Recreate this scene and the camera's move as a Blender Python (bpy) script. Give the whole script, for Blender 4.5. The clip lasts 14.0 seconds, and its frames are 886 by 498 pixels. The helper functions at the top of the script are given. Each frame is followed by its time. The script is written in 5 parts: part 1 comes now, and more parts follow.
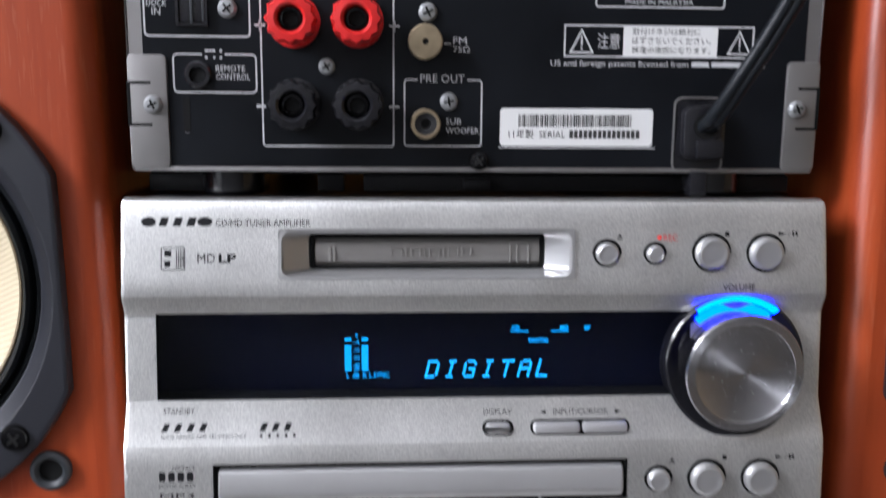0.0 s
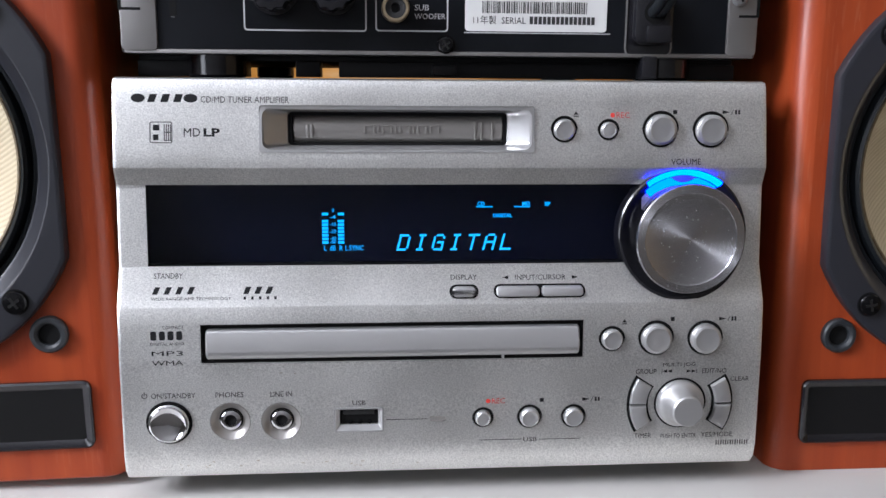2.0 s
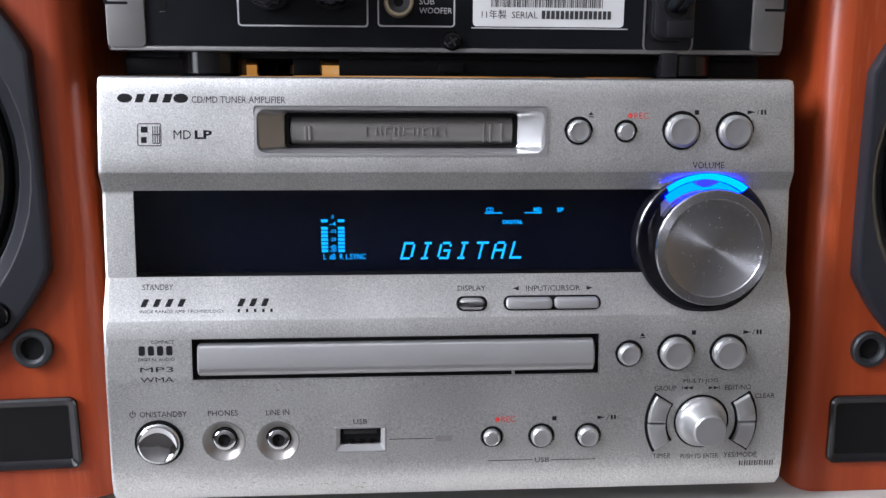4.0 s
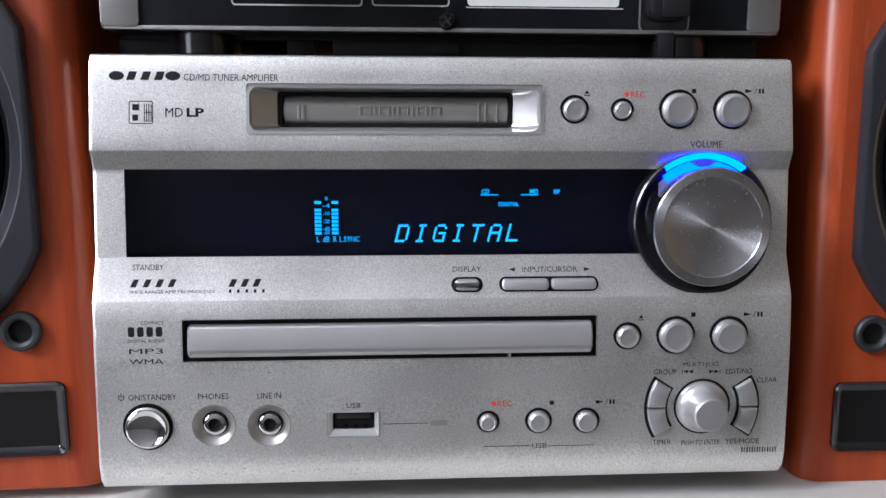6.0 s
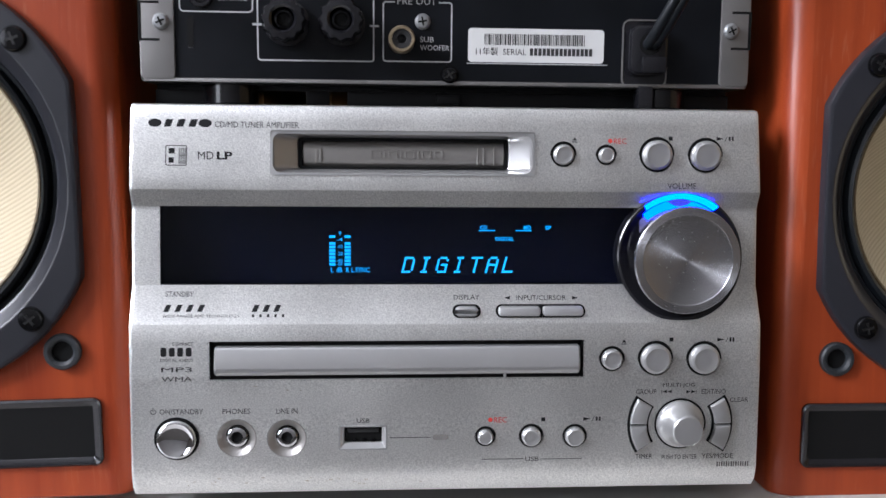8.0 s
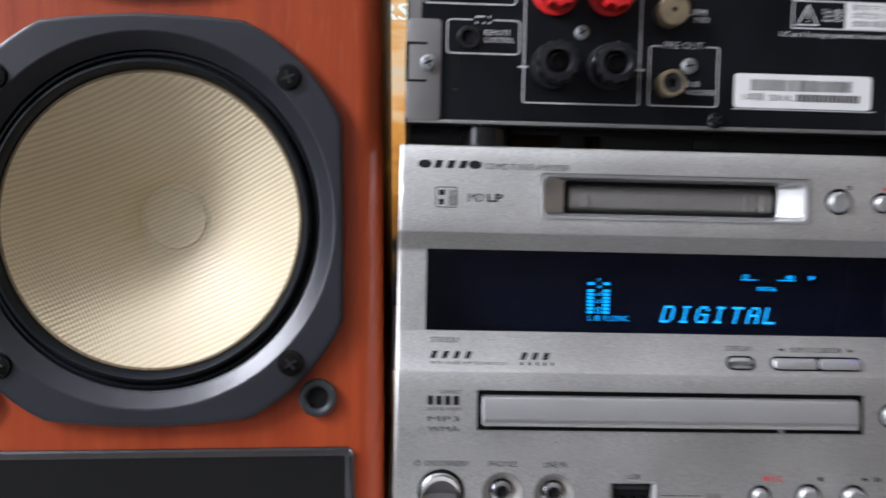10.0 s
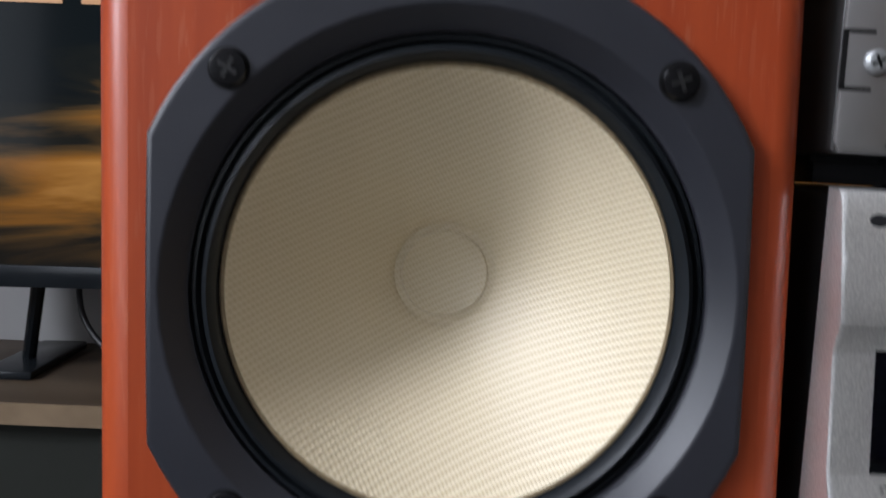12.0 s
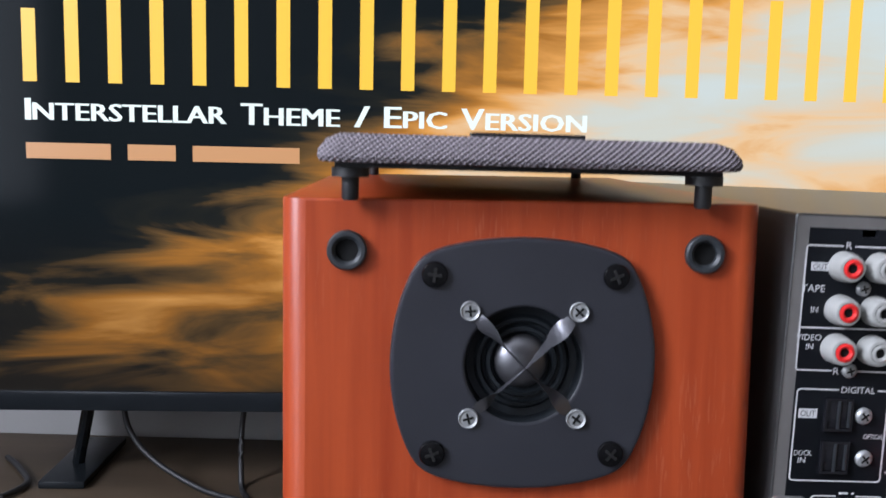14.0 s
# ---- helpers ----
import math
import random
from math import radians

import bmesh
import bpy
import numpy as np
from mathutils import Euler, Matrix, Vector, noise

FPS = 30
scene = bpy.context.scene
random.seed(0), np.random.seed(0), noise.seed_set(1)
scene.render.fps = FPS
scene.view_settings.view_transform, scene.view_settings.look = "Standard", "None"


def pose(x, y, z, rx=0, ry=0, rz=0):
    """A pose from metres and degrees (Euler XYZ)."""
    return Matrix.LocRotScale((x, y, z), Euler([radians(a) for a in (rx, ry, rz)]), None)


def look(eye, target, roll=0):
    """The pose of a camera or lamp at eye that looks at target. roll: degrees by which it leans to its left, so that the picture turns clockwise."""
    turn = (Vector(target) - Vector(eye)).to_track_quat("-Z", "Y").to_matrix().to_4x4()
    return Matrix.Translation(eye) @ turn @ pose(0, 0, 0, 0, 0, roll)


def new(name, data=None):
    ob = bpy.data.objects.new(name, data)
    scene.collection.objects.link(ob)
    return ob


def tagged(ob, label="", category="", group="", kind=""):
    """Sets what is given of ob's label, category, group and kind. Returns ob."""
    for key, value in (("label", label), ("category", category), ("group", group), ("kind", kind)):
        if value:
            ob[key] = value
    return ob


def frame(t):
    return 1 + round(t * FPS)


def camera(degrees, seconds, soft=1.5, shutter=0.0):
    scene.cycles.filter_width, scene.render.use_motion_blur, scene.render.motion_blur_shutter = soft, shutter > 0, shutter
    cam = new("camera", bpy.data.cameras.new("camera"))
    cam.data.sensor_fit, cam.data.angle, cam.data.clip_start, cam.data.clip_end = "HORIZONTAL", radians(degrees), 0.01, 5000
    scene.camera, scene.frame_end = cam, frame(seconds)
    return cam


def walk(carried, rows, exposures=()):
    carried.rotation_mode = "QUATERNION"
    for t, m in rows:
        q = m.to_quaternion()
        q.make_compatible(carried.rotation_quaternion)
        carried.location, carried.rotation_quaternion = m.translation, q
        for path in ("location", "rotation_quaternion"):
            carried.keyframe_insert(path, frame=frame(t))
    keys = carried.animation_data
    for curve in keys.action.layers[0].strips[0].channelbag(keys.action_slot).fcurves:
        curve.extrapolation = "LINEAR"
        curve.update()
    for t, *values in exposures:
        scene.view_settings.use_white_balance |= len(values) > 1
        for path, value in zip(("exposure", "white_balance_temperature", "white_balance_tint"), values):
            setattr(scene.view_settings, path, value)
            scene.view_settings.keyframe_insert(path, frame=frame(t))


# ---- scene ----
cam = camera(54.0, 14.0, shutter=0.5)
PATH = [
    (0, (-0.0264, -0.2431, 0.1617), (0.0343, 0.7405, -0.0082), 0.50),
    (0.5, (-0.0239, -0.2653, 0.1422), (0.0411, 0.7186, -0.0238), 0.46),
    (1, (-0.0252, -0.2837, 0.1417), (0.0491, 0.6966, -0.0412), 0.80),
    (1.5, (-0.0249, -0.2808, 0.1383), (0.0504, 0.6987, -0.0487), 0.61),
    (2, (-0.0224, -0.2692, 0.1335), (0.0532, 0.7092, -0.0589), 0.43),
    (2.5, (-0.0218, -0.2657, 0.1330), (0.0537, 0.7132, -0.0569), 0.44),
    (3, (-0.0227, -0.2595, 0.1356), (0.0476, 0.7176, -0.0655), 0.48),
    (5.5, (-0.0184, -0.2506, 0.1237), (0.0490, 0.7317, -0.0506), 0.22),
    (6, (-0.0187, -0.2516, 0.1192), (0.0467, 0.7328, -0.0438), 0.23),
    (6.5, (-0.0193, -0.2549, 0.1186), (0.0486, 0.7317, -0.0300), 0.52),
    (7, (-0.0180, -0.2573, 0.1197), (0.0483, 0.7302, -0.0238), 0.40),
    (9.3, (-0.0525, -0.3049, 0.1262), (0.0106, 0.6890, 0.0355), 0.81),
    (9.5, (-0.0717, -0.3012, 0.1285), (0.0036, 0.6921, 0.0402), 0.67),
    (10, (-0.0996, -0.2672, 0.1145), (-0.0562, 0.7306, 0.0637), 1.32),
    (10.2, (-0.1160, -0.2503, 0.1126), (-0.0731, 0.7476, 0.0642), 1.60),
    (10.5, (-0.1438, -0.2257, 0.1118), (-0.0795, 0.7696, 0.0401), 2.16),
    (11, (-0.1693, -0.1902, 0.1083), (-0.1055, 0.8024, 0.0055), 2.37),
    (11.5, (-0.1880, -0.1700, 0.1138), (-0.1130, 0.8215, 0.0079), 2.86),
    (12, (-0.1867, -0.1691, 0.1347), (-0.1560, 0.8252, 0.0329), 3.00),
    (12.2, (-0.1875, -0.1703, 0.1494), (-0.1642, 0.8198, 0.0106), 3.00),
    (12.5, (-0.1887, -0.1721, 0.1715), (-0.1658, 0.8224, 0.0694), 2.99),
    (12.7, (-0.1883, -0.1841, 0.1905), (-0.1804, 0.8113, 0.0949), 2.88),
    (13, (-0.1878, -0.2020, 0.2190), (-0.1724, 0.7937, 0.1280), 2.72),
    (13.3, (-0.1980, -0.2142, 0.2374), (-0.1651, 0.7812, 0.1482), 2.55),
    (13.5, (-0.2048, -0.2224, 0.2497), (-0.1811, 0.7729, 0.1556), 2.43),
    (14, (-0.2199, -0.2452, 0.2788), (-0.1716, 0.7465, 0.1590), 2.52),
]
walk(cam, [(t, look(eye, target, roll)) for t, eye, target, roll in PATH],
     exposures=[(0.0, 0.15, 6500, 8), (0.6, 0.10, 6500, 8), (1.5, 0.07, 6450, 8), (3.0, -0.05, 6450, 8), (7.0, -0.05, 6450, 8), (9.3, 0.04, 6500, 8), (10.4, -0.04, 6450, 7), (11.2, -0.25, 6380, 6), (12.1, -0.27, 6380, 6), (12.55, -0.02, 6330, 7), (13.0, 0.68, 6180, 8), (13.5, 0.64, 6150, 8), (14.0, 0.16, 6180, 8)])

# ---- light: a high window in the wall on the left, a lower one further back in it, and a dim sky ----
world = bpy.data.worlds.new("world")
scene.world = world
world.use_nodes = True
sky = world.node_tree.nodes.new("ShaderNodeTexSky")
sky.sky_type, sky.sun_disc, sky.sun_elevation, sky.sun_rotation = "NISHITA", False, radians(35), radians(-60)
world.node_tree.links.new(sky.outputs[0], world.node_tree.nodes["Background"].inputs[0])
world.node_tree.nodes["Background"].inputs[1].default_value = 0.08

WIN_X, WIN_Y0, WIN_Y1, WIN_Z0, WIN_Z1 = -1.70, -1.04, -0.54, 0.72, 1.62
WIN2_Y0, WIN2_Y1, WIN2_Z0, WIN2_Z1 = -2.10, -1.10, 0.00, 1.05


def window_lamp(name, width, height, energy, color, at, towards):
    lamp = bpy.data.lights.new(name, "AREA")
    lamp.shape, lamp.size, lamp.size_y, lamp.energy, lamp.color = "RECTANGLE", width, height, energy, color
    new(name, lamp).matrix_world = look(at, towards)


for y0_, y1_, z0_, z1_, watts in ((WIN_Y0, WIN_Y1, WIN_Z0, WIN_Z1, 82.0), (WIN2_Y0, WIN2_Y1, WIN2_Z0, WIN2_Z1, 14.0)):
    yc, zc = (y0_ + y1_) / 2, (z0_ + z1_) / 2
    window_lamp("window_daylight", y1_ - y0_, z1_ - z0_, watts, (0.86, 0.87, 1.0), (WIN_X + 0.03, yc, zc), (WIN_X + 1.0, yc, zc))


# ---- materials ----
def material(name, color, rough=0.5, metal=0.0, vary=0.0, scale=60.0, bump=0.0, bump_scale=400.0, coat=0.0, stretch=(1, 1, 1), emit=None, power=0.0, smear=0.0, grain=None):
    """A Principled material: colour and roughness drift at a large scale, fine relief at a small one."""
    m = bpy.data.materials.new(name)
    m.use_nodes = True
    nt = m.node_tree
    b = nt.nodes["Principled BSDF"]
    b.inputs["Base Color"].default_value = (*color, 1)
    b.inputs["Roughness"].default_value = rough
    b.inputs["Metallic"].default_value = metal
    b.inputs["Coat Weight"].default_value = coat
    b.inputs["Coat Roughness"].default_value = 0.3
    if emit:
        b.inputs["Emission Color"].default_value = (*emit, 1)
        b.inputs["Emission Strength"].default_value = power
    tc = nt.nodes.new("ShaderNodeTexCoord")
    mp = nt.nodes.new("ShaderNodeMapping")
    mp.inputs["Scale"].default_value = stretch
    nt.links.new(tc.outputs["Object"], mp.inputs["Vector"])
    if vary or smear:
        n = nt.nodes.new("ShaderNodeTexNoise")
        n.inputs["Scale"].default_value, n.inputs["Detail"].default_value = scale, 6
        nt.links.new(mp.outputs[0], n.inputs["Vector"])
        if vary:
            ramp = nt.nodes.new("ShaderNodeValToRGB")
            ramp.color_ramp.elements[0].position, ramp.color_ramp.elements[1].position = 0.3, 0.7
            ramp.color_ramp.elements[0].color = (*[c * (1 - vary) for c in color], 1)
            ramp.color_ramp.elements[1].color = (*[min(1, c * (1 + vary)) for c in color], 1)
            nt.links.new(n.outputs["Fac"], ramp.inputs[0])
            nt.links.new(ramp.outputs[0], b.inputs["Base Color"])
        if smear:
            r = nt.nodes.new("ShaderNodeMapRange")
            r.inputs["From Min"].default_value, r.inputs["From Max"].default_value = 0.35, 0.7
            r.inputs["To Min"].default_value, r.inputs["To Max"].default_value = max(0.02, rough - smear), rough + smear
            nt.links.new(n.outputs["Fac"], r.inputs["Value"])
            nt.links.new(r.outputs[0], b.inputs["Roughness"])
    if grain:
        # flake sparkle put into the base colour: lighter and darker specks over the drift
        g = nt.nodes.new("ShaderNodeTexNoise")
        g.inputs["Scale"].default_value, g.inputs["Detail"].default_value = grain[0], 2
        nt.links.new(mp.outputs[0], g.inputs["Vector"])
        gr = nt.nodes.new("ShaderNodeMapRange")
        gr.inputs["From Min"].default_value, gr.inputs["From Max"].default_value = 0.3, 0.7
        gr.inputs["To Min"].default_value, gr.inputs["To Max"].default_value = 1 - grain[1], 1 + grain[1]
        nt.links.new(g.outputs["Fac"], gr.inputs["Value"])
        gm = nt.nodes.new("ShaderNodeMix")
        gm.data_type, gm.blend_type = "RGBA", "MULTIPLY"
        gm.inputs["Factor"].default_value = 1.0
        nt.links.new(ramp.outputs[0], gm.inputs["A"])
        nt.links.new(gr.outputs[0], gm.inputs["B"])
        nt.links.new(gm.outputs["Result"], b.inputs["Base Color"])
    if bump:
        n2 = nt.nodes.new("ShaderNodeTexNoise")
        n2.inputs["Scale"].default_value, n2.inputs["Detail"].default_value = bump_scale, 3
        nt.links.new(mp.outputs[0], n2.inputs["Vector"])
        bp = nt.nodes.new("ShaderNodeBump")
        bp.inputs["Strength"].default_value, bp.inputs["Distance"].default_value = bump, 0.0003
        nt.links.new(n2.outputs["Fac"], bp.inputs["Height"])
        nt.links.new(bp.outputs[0], b.inputs["Normal"])
    return m


def cherry_wood():
    """Red cherry veneer: vertical grain, fine pale pores, satin lacquer."""
    m = material("cherry_veneer", (0.40, 0.06, 0.012), 0.36, 0, 0, coat=0.05)
    nt = m.node_tree
    b = nt.nodes["Principled BSDF"]
    tc = nt.nodes["Texture Coordinate"]
    mp = nt.nodes["Mapping"]
    mp.inputs["Scale"].default_value = (1, 1, 0.045)
    n = nt.nodes.new("ShaderNodeTexNoise")
    n.inputs["Scale"].default_value, n.inputs["Detail"].default_value, n.inputs["Distortion"].default_value = 160, 7, 0.4
    nt.links.new(mp.outputs[0], n.inputs["Vector"])
    ramp = nt.nodes.new("ShaderNodeValToRGB")
    e = ramp.color_ramp.elements
    e[0].position, e[0].color = 0.3, (0.245, 0.034, 0.0095, 1)
    e[1].position, e[1].color = 0.75, (0.355, 0.060, 0.0165, 1)
    nt.links.new(n.outputs["Fac"], ramp.inputs[0])
    mp2 = nt.nodes.new("ShaderNodeMapping")
    mp2.inputs["Scale"].default_value = (1, 1, 0.09)
    nt.links.new(tc.outputs["Object"], mp2.inputs["Vector"])
    n2 = nt.nodes.new("ShaderNodeTexNoise")
    n2.inputs["Scale"].default_value, n2.inputs["Detail"].default_value = 900, 2
    nt.links.new(mp2.outputs[0], n2.inputs["Vector"])
    pore = nt.nodes.new("ShaderNodeMapRange")
    pore.inputs["From Min"].default_value, pore.inputs["From Max"].default_value = 0.58, 0.66
    nt.links.new(n2.outputs["Fac"], pore.inputs["Value"])
    blotch = nt.nodes.new("ShaderNodeTexNoise")
    blotch.inputs["Scale"].default_value = 14
    nt.links.new(tc.outputs["Object"], blotch.inputs["Vector"])
    bm_ = nt.nodes.new("ShaderNodeMapRange")
    bm_.inputs["From Min"].default_value, bm_.inputs["From Max"].default_value = 0.45, 0.65
    nt.links.new(blotch.outputs["Fac"], bm_.inputs["Value"])
    mul = nt.nodes.new("ShaderNodeMath")
    mul.operation = "MULTIPLY"
    nt.links.new(pore.outputs[0], mul.inputs[0])
    nt.links.new(bm_.outputs[0], mul.inputs[1])
    mul2 = nt.nodes.new("ShaderNodeMath")
    mul2.operation = "MULTIPLY"
    mul2.inputs[1].default_value = 0.15
    nt.links.new(mul.outputs[0], mul2.inputs[0])
    mix = nt.nodes.new("ShaderNodeMix")
    mix.data_type = "RGBA"
    nt.links.new(mul2.outputs[0], mix.inputs["Factor"])
    nt.links.new(ramp.outputs[0], mix.inputs["A"])
    mix.inputs["B"].default_value = (0.55, 0.24, 0.14, 1)
    b.inputs["Specular IOR Level"].default_value = 0.32
    nt.links.new(mix.outputs["Result"], b.inputs["Base Color"])
    bp = nt.nodes.new("ShaderNodeBump")
    bp.inputs["Strength"].default_value, bp.inputs["Distance"].default_value = 0.12, 0.0002
    nt.links.new(n.outputs["Fac"], bp.inputs["Height"])
    nt.links.new(bp.outputs[0], b.inputs["Normal"])
    return m


def woven(name, dark, light, rough, threads, depth):
    """Woven cloth: two diagonal sets of threads, given as angle and spacing."""
    m = material(name, light, rough, 0, 0)
    nt = m.node_tree
    b = nt.nodes["Principled BSDF"]
    tc = nt.nodes["Texture Coordinate"]
    waves = []
    for angle, period in threads:
        mp = nt.nodes.new("ShaderNodeMapping")
        mp.inputs["Rotation"].default_value = (0, radians(angle), 0)
        nt.links.new(tc.outputs["Object"], mp.inputs["Vector"])
        w = nt.nodes.new("ShaderNodeTexWave")
        w.wave_type, w.bands_direction, w.wave_profile = "BANDS", "Z", "SIN"
        w.inputs["Scale"].default_value = 0.314 / period
        w.inputs["Distortion"].default_value = 0.25
        w.inputs["Detail Scale"].default_value = 3
        nt.links.new(mp.outputs[0], w.inputs["Vector"])
        waves.append(w)
    mul = nt.nodes.new("ShaderNodeMath")
    mul.operation = "MULTIPLY_ADD"
    mul.inputs[1].default_value = 0.45
    nt.links.new(waves[1].outputs["Fac"], mul.inputs[0])
    nt.links.new(waves[0].outputs["Fac"], mul.inputs[2])
    ramp = nt.nodes.new("ShaderNodeValToRGB")
    e = ramp.color_ramp.elements
    e[0].position, e[0].color = 0.1, (*dark, 1)
    e[1].position, e[1].color = 1.0, (*light, 1)
    nt.links.new(mul.outputs[0], ramp.inputs[0])
    nt.links.new(ramp.outputs[0], b.inputs["Base Color"])
    bp = nt.nodes.new("ShaderNodeBump")
    bp.inputs["Strength"].default_value, bp.inputs["Distance"].default_value = depth, 0.0004
    nt.links.new(mul.outputs[0], bp.inputs["Height"])
    nt.links.new(bp.outputs[0], b.inputs["Normal"])
    return m


def spun_metal():
    """Polished spun aluminium with a few pits; its turning lines draw highlights out along the radius."""
    m = material("spun_aluminium", (0.58, 0.58, 0.60), 0.42, 1.0, 0)
    nt = m.node_tree
    b = nt.nodes["Principled BSDF"]
    tc = nt.nodes["Texture Coordinate"]
    n = nt.nodes.new("ShaderNodeTexNoise")
    n.inputs["Scale"].default_value, n.inputs["Detail"].default_value = 1400, 2
    nt.links.new(tc.outputs["Object"], n.inputs["Vector"])
    b.inputs["Anisotropic"].default_value = 1.0
    b.inputs["Anisotropic Rotation"].default_value = 0.25
    t = nt.nodes.new("ShaderNodeTangent")
    t.direction_type, t.axis = "RADIAL", "Y"
    nt.links.new(t.outputs[0], b.inputs["Tangent"])
    pit = nt.nodes.new("ShaderNodeMapRange")
    pit.inputs["From Min"].default_value, pit.inputs["From Max"].default_value = 0.70, 0.78
    pit.inputs["To Min"].default_value, pit.inputs["To Max"].default_value = 0.27, 0.5
    nt.links.new(n.outputs["Fac"], pit.inputs["Value"])
    nt.links.new(pit.outputs[0], b.inputs["Roughness"])
    return m


def screen_picture():
    """The lit television picture: dark night on one side, an orange, streaked glow and a pale sky on the other."""
    m = material("lit_screen", (0.004, 0.004, 0.005), 0.10, 0, 0)
    nt = m.node_tree
    b = nt.nodes["Principled BSDF"]
    tc = nt.nodes["Texture Coordinate"]
    sep = nt.nodes.new("ShaderNodeSeparateXYZ")
    nt.links.new(tc.outputs["Object"], sep.inputs[0])

    def math_node(op, a, c, d=None):
        k = nt.nodes.new("ShaderNodeMath")
        k.operation = op
        for i, v in enumerate((a, c, d)):
            if v is None:
                continue
            if isinstance(v, (int, float)):
                k.inputs[i].default_value = v
            else:
                nt.links.new(v, k.inputs[i])
        return k.outputs[0]

    mp = nt.nodes.new("ShaderNodeMapping")
    mp.inputs["Rotation"].default_value = (0, radians(24), 0)
    mp.inputs["Scale"].default_value = (2.2, 1, 11)
    nt.links.new(tc.outputs["Object"], mp.inputs["Vector"])
    n = nt.nodes.new("ShaderNodeTexNoise")
    n.inputs["Scale"].default_value, n.inputs["Detail"].default_value, n.inputs["Distortion"].default_value = 2.2, 7, 0.6
    nt.links.new(mp.outputs[0], n.inputs["Vector"])
    # d grows from the dark upper left to the pale upper right
    slant = math_node("MULTIPLY_ADD", sep.outputs["Z"], -3.09, math_node("MULTIPLY_ADD", sep.outputs["X"], 2.1, 1.68))
    slant = math_node("MINIMUM", slant, math_node("MULTIPLY_ADD", sep.outputs["Z"], 2.0, 0.10))
    drift = math_node("MULTIPLY_ADD", n.outputs["Fac"], 1.0, -0.48)
    d = math_node("ADD", slant, drift)
    ramp = nt.nodes.new("ShaderNodeValToRGB")
    e = ramp.color_ramp.elements
    e[0].position, e[0].color = 0.0, (0.003, 0.006, 0.007, 1)
    e[1].position, e[1].color = 1.0, (0.60, 0.66, 0.66, 1)
    for pos, col in ((0.10, (0.011, 0.012, 0.009, 1)), (0.19, (0.12, 0.066, 0.022, 1)), (0.33, (0.40, 0.16, 0.025, 1)), (0.46, (0.72, 0.33, 0.08, 1)), (0.58, (0.80, 0.53, 0.30, 1)), (0.76, (0.62, 0.61, 0.54, 1))):
        k = e.new(pos)
        k.color = col
    nt.links.new(d, ramp.inputs[0])
    low = nt.nodes.new("ShaderNodeMapRange")
    low.inputs["From Min"].default_value, low.inputs["From Max"].default_value = 0.01, 0.20
    low.inputs["To Min"].default_value, low.inputs["To Max"].default_value = 0.35, 1.0
    nt.links.new(sep.outputs["Z"], low.inputs["Value"])
    mix = nt.nodes.new("ShaderNodeMix")
    mix.data_type = "RGBA"
    nt.links.new(low.outputs[0], mix.inputs["Factor"])
    mix.inputs["A"].default_value = (0.012, 0.008, 0.005, 1)
    nt.links.new(ramp.outputs[0], mix.inputs["B"])
    nt.links.new(mix.outputs["Result"], b.inputs["Emission Color"])
    b.inputs["Emission Strength"].default_value = 1.0
    return m


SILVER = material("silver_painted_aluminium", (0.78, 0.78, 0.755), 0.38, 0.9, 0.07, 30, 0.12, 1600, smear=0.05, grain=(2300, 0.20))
SILVER_PLAIN = material("silver_lacquered_plastic", (0.49, 0.49, 0.485), 0.33, 0.7, 0.03, 60, 0.1, 2000)
SLOT_GREY = material("grey_metallic_plastic", (0.36, 0.345, 0.325), 0.36, 0.6, 0.05, 60)
CHROME = material("chrome", (0.75, 0.75, 0.76), 0.06, 1.0, 0)
SPUN = spun_metal()
GLASS_BLACK = material("black_display_window", (0.003, 0.004, 0.010), 0.09, 0, 0)
GLOSS_BLACK = material("glossy_black_plastic", (0.010, 0.010, 0.012), 0.16, 0, 0)
BLACK = material("matte_black_plastic", (0.014, 0.014, 0.015), 0.5, 0, 0.2, 80, 0.1, 1500)
# near-black that puts the shade of gaps, holes and cavities into the colour
GAP = material("gap_shade_black", (0.004, 0.004, 0.004), 0.8)
PLATE = material("charcoal_satin_plastic", (0.021, 0.022, 0.027), 0.31, 0, 0.12, 30, 0.08, 1800)
RUBBER = material("black_rubber", (0.008, 0.010, 0.012), 0.42, 0, 0.15, 60)
PORT = material("grey_black_rubber", (0.016, 0.019, 0.022), 0.5, 0, 0.15, 200)
SCREW_BLACK = material("blackened_steel", (0.006, 0.006, 0.007), 0.2, 0.5, 0.2, 400)
SCREW_ZINC = material("zinc_plated_steel", (0.32, 0.33, 0.33), 0.5, 0.6, 0.1, 400)
WOOD = cherry_wood()
CONE = woven("woven_cream_fibre", (0.48, 0.395, 0.25), (0.62, 0.54, 0.385), 0.40, ((24, 0.00150), (-58, 0.00085)), 0.32)
CONE_EDGE = material("amber_resin_edge", (0.20, 0.15, 0.085), 0.35, 0, 0.3, 700)
VANE = material("graphite_metallic_vane", (0.10, 0.10, 0.11), 0.28, 0.6, 0)
CROSS_GLINT = material("steel_cross_glint", (0.05, 0.05, 0.05), 0.3, 0.8)
DOME = material("silver_dome", (0.14, 0.14, 0.15), 0.42, 0.9, 0)
CASE = material("black_painted_steel", (0.012, 0.012, 0.013), 0.38, 0.2, 0.2, 40, 0.1, 1200)
REAR_BLACK = material("black_printed_steel", (0.006, 0.007, 0.009), 0.34, 0.1, 0.3, 35, 0.06, 1500, smear=0.06)
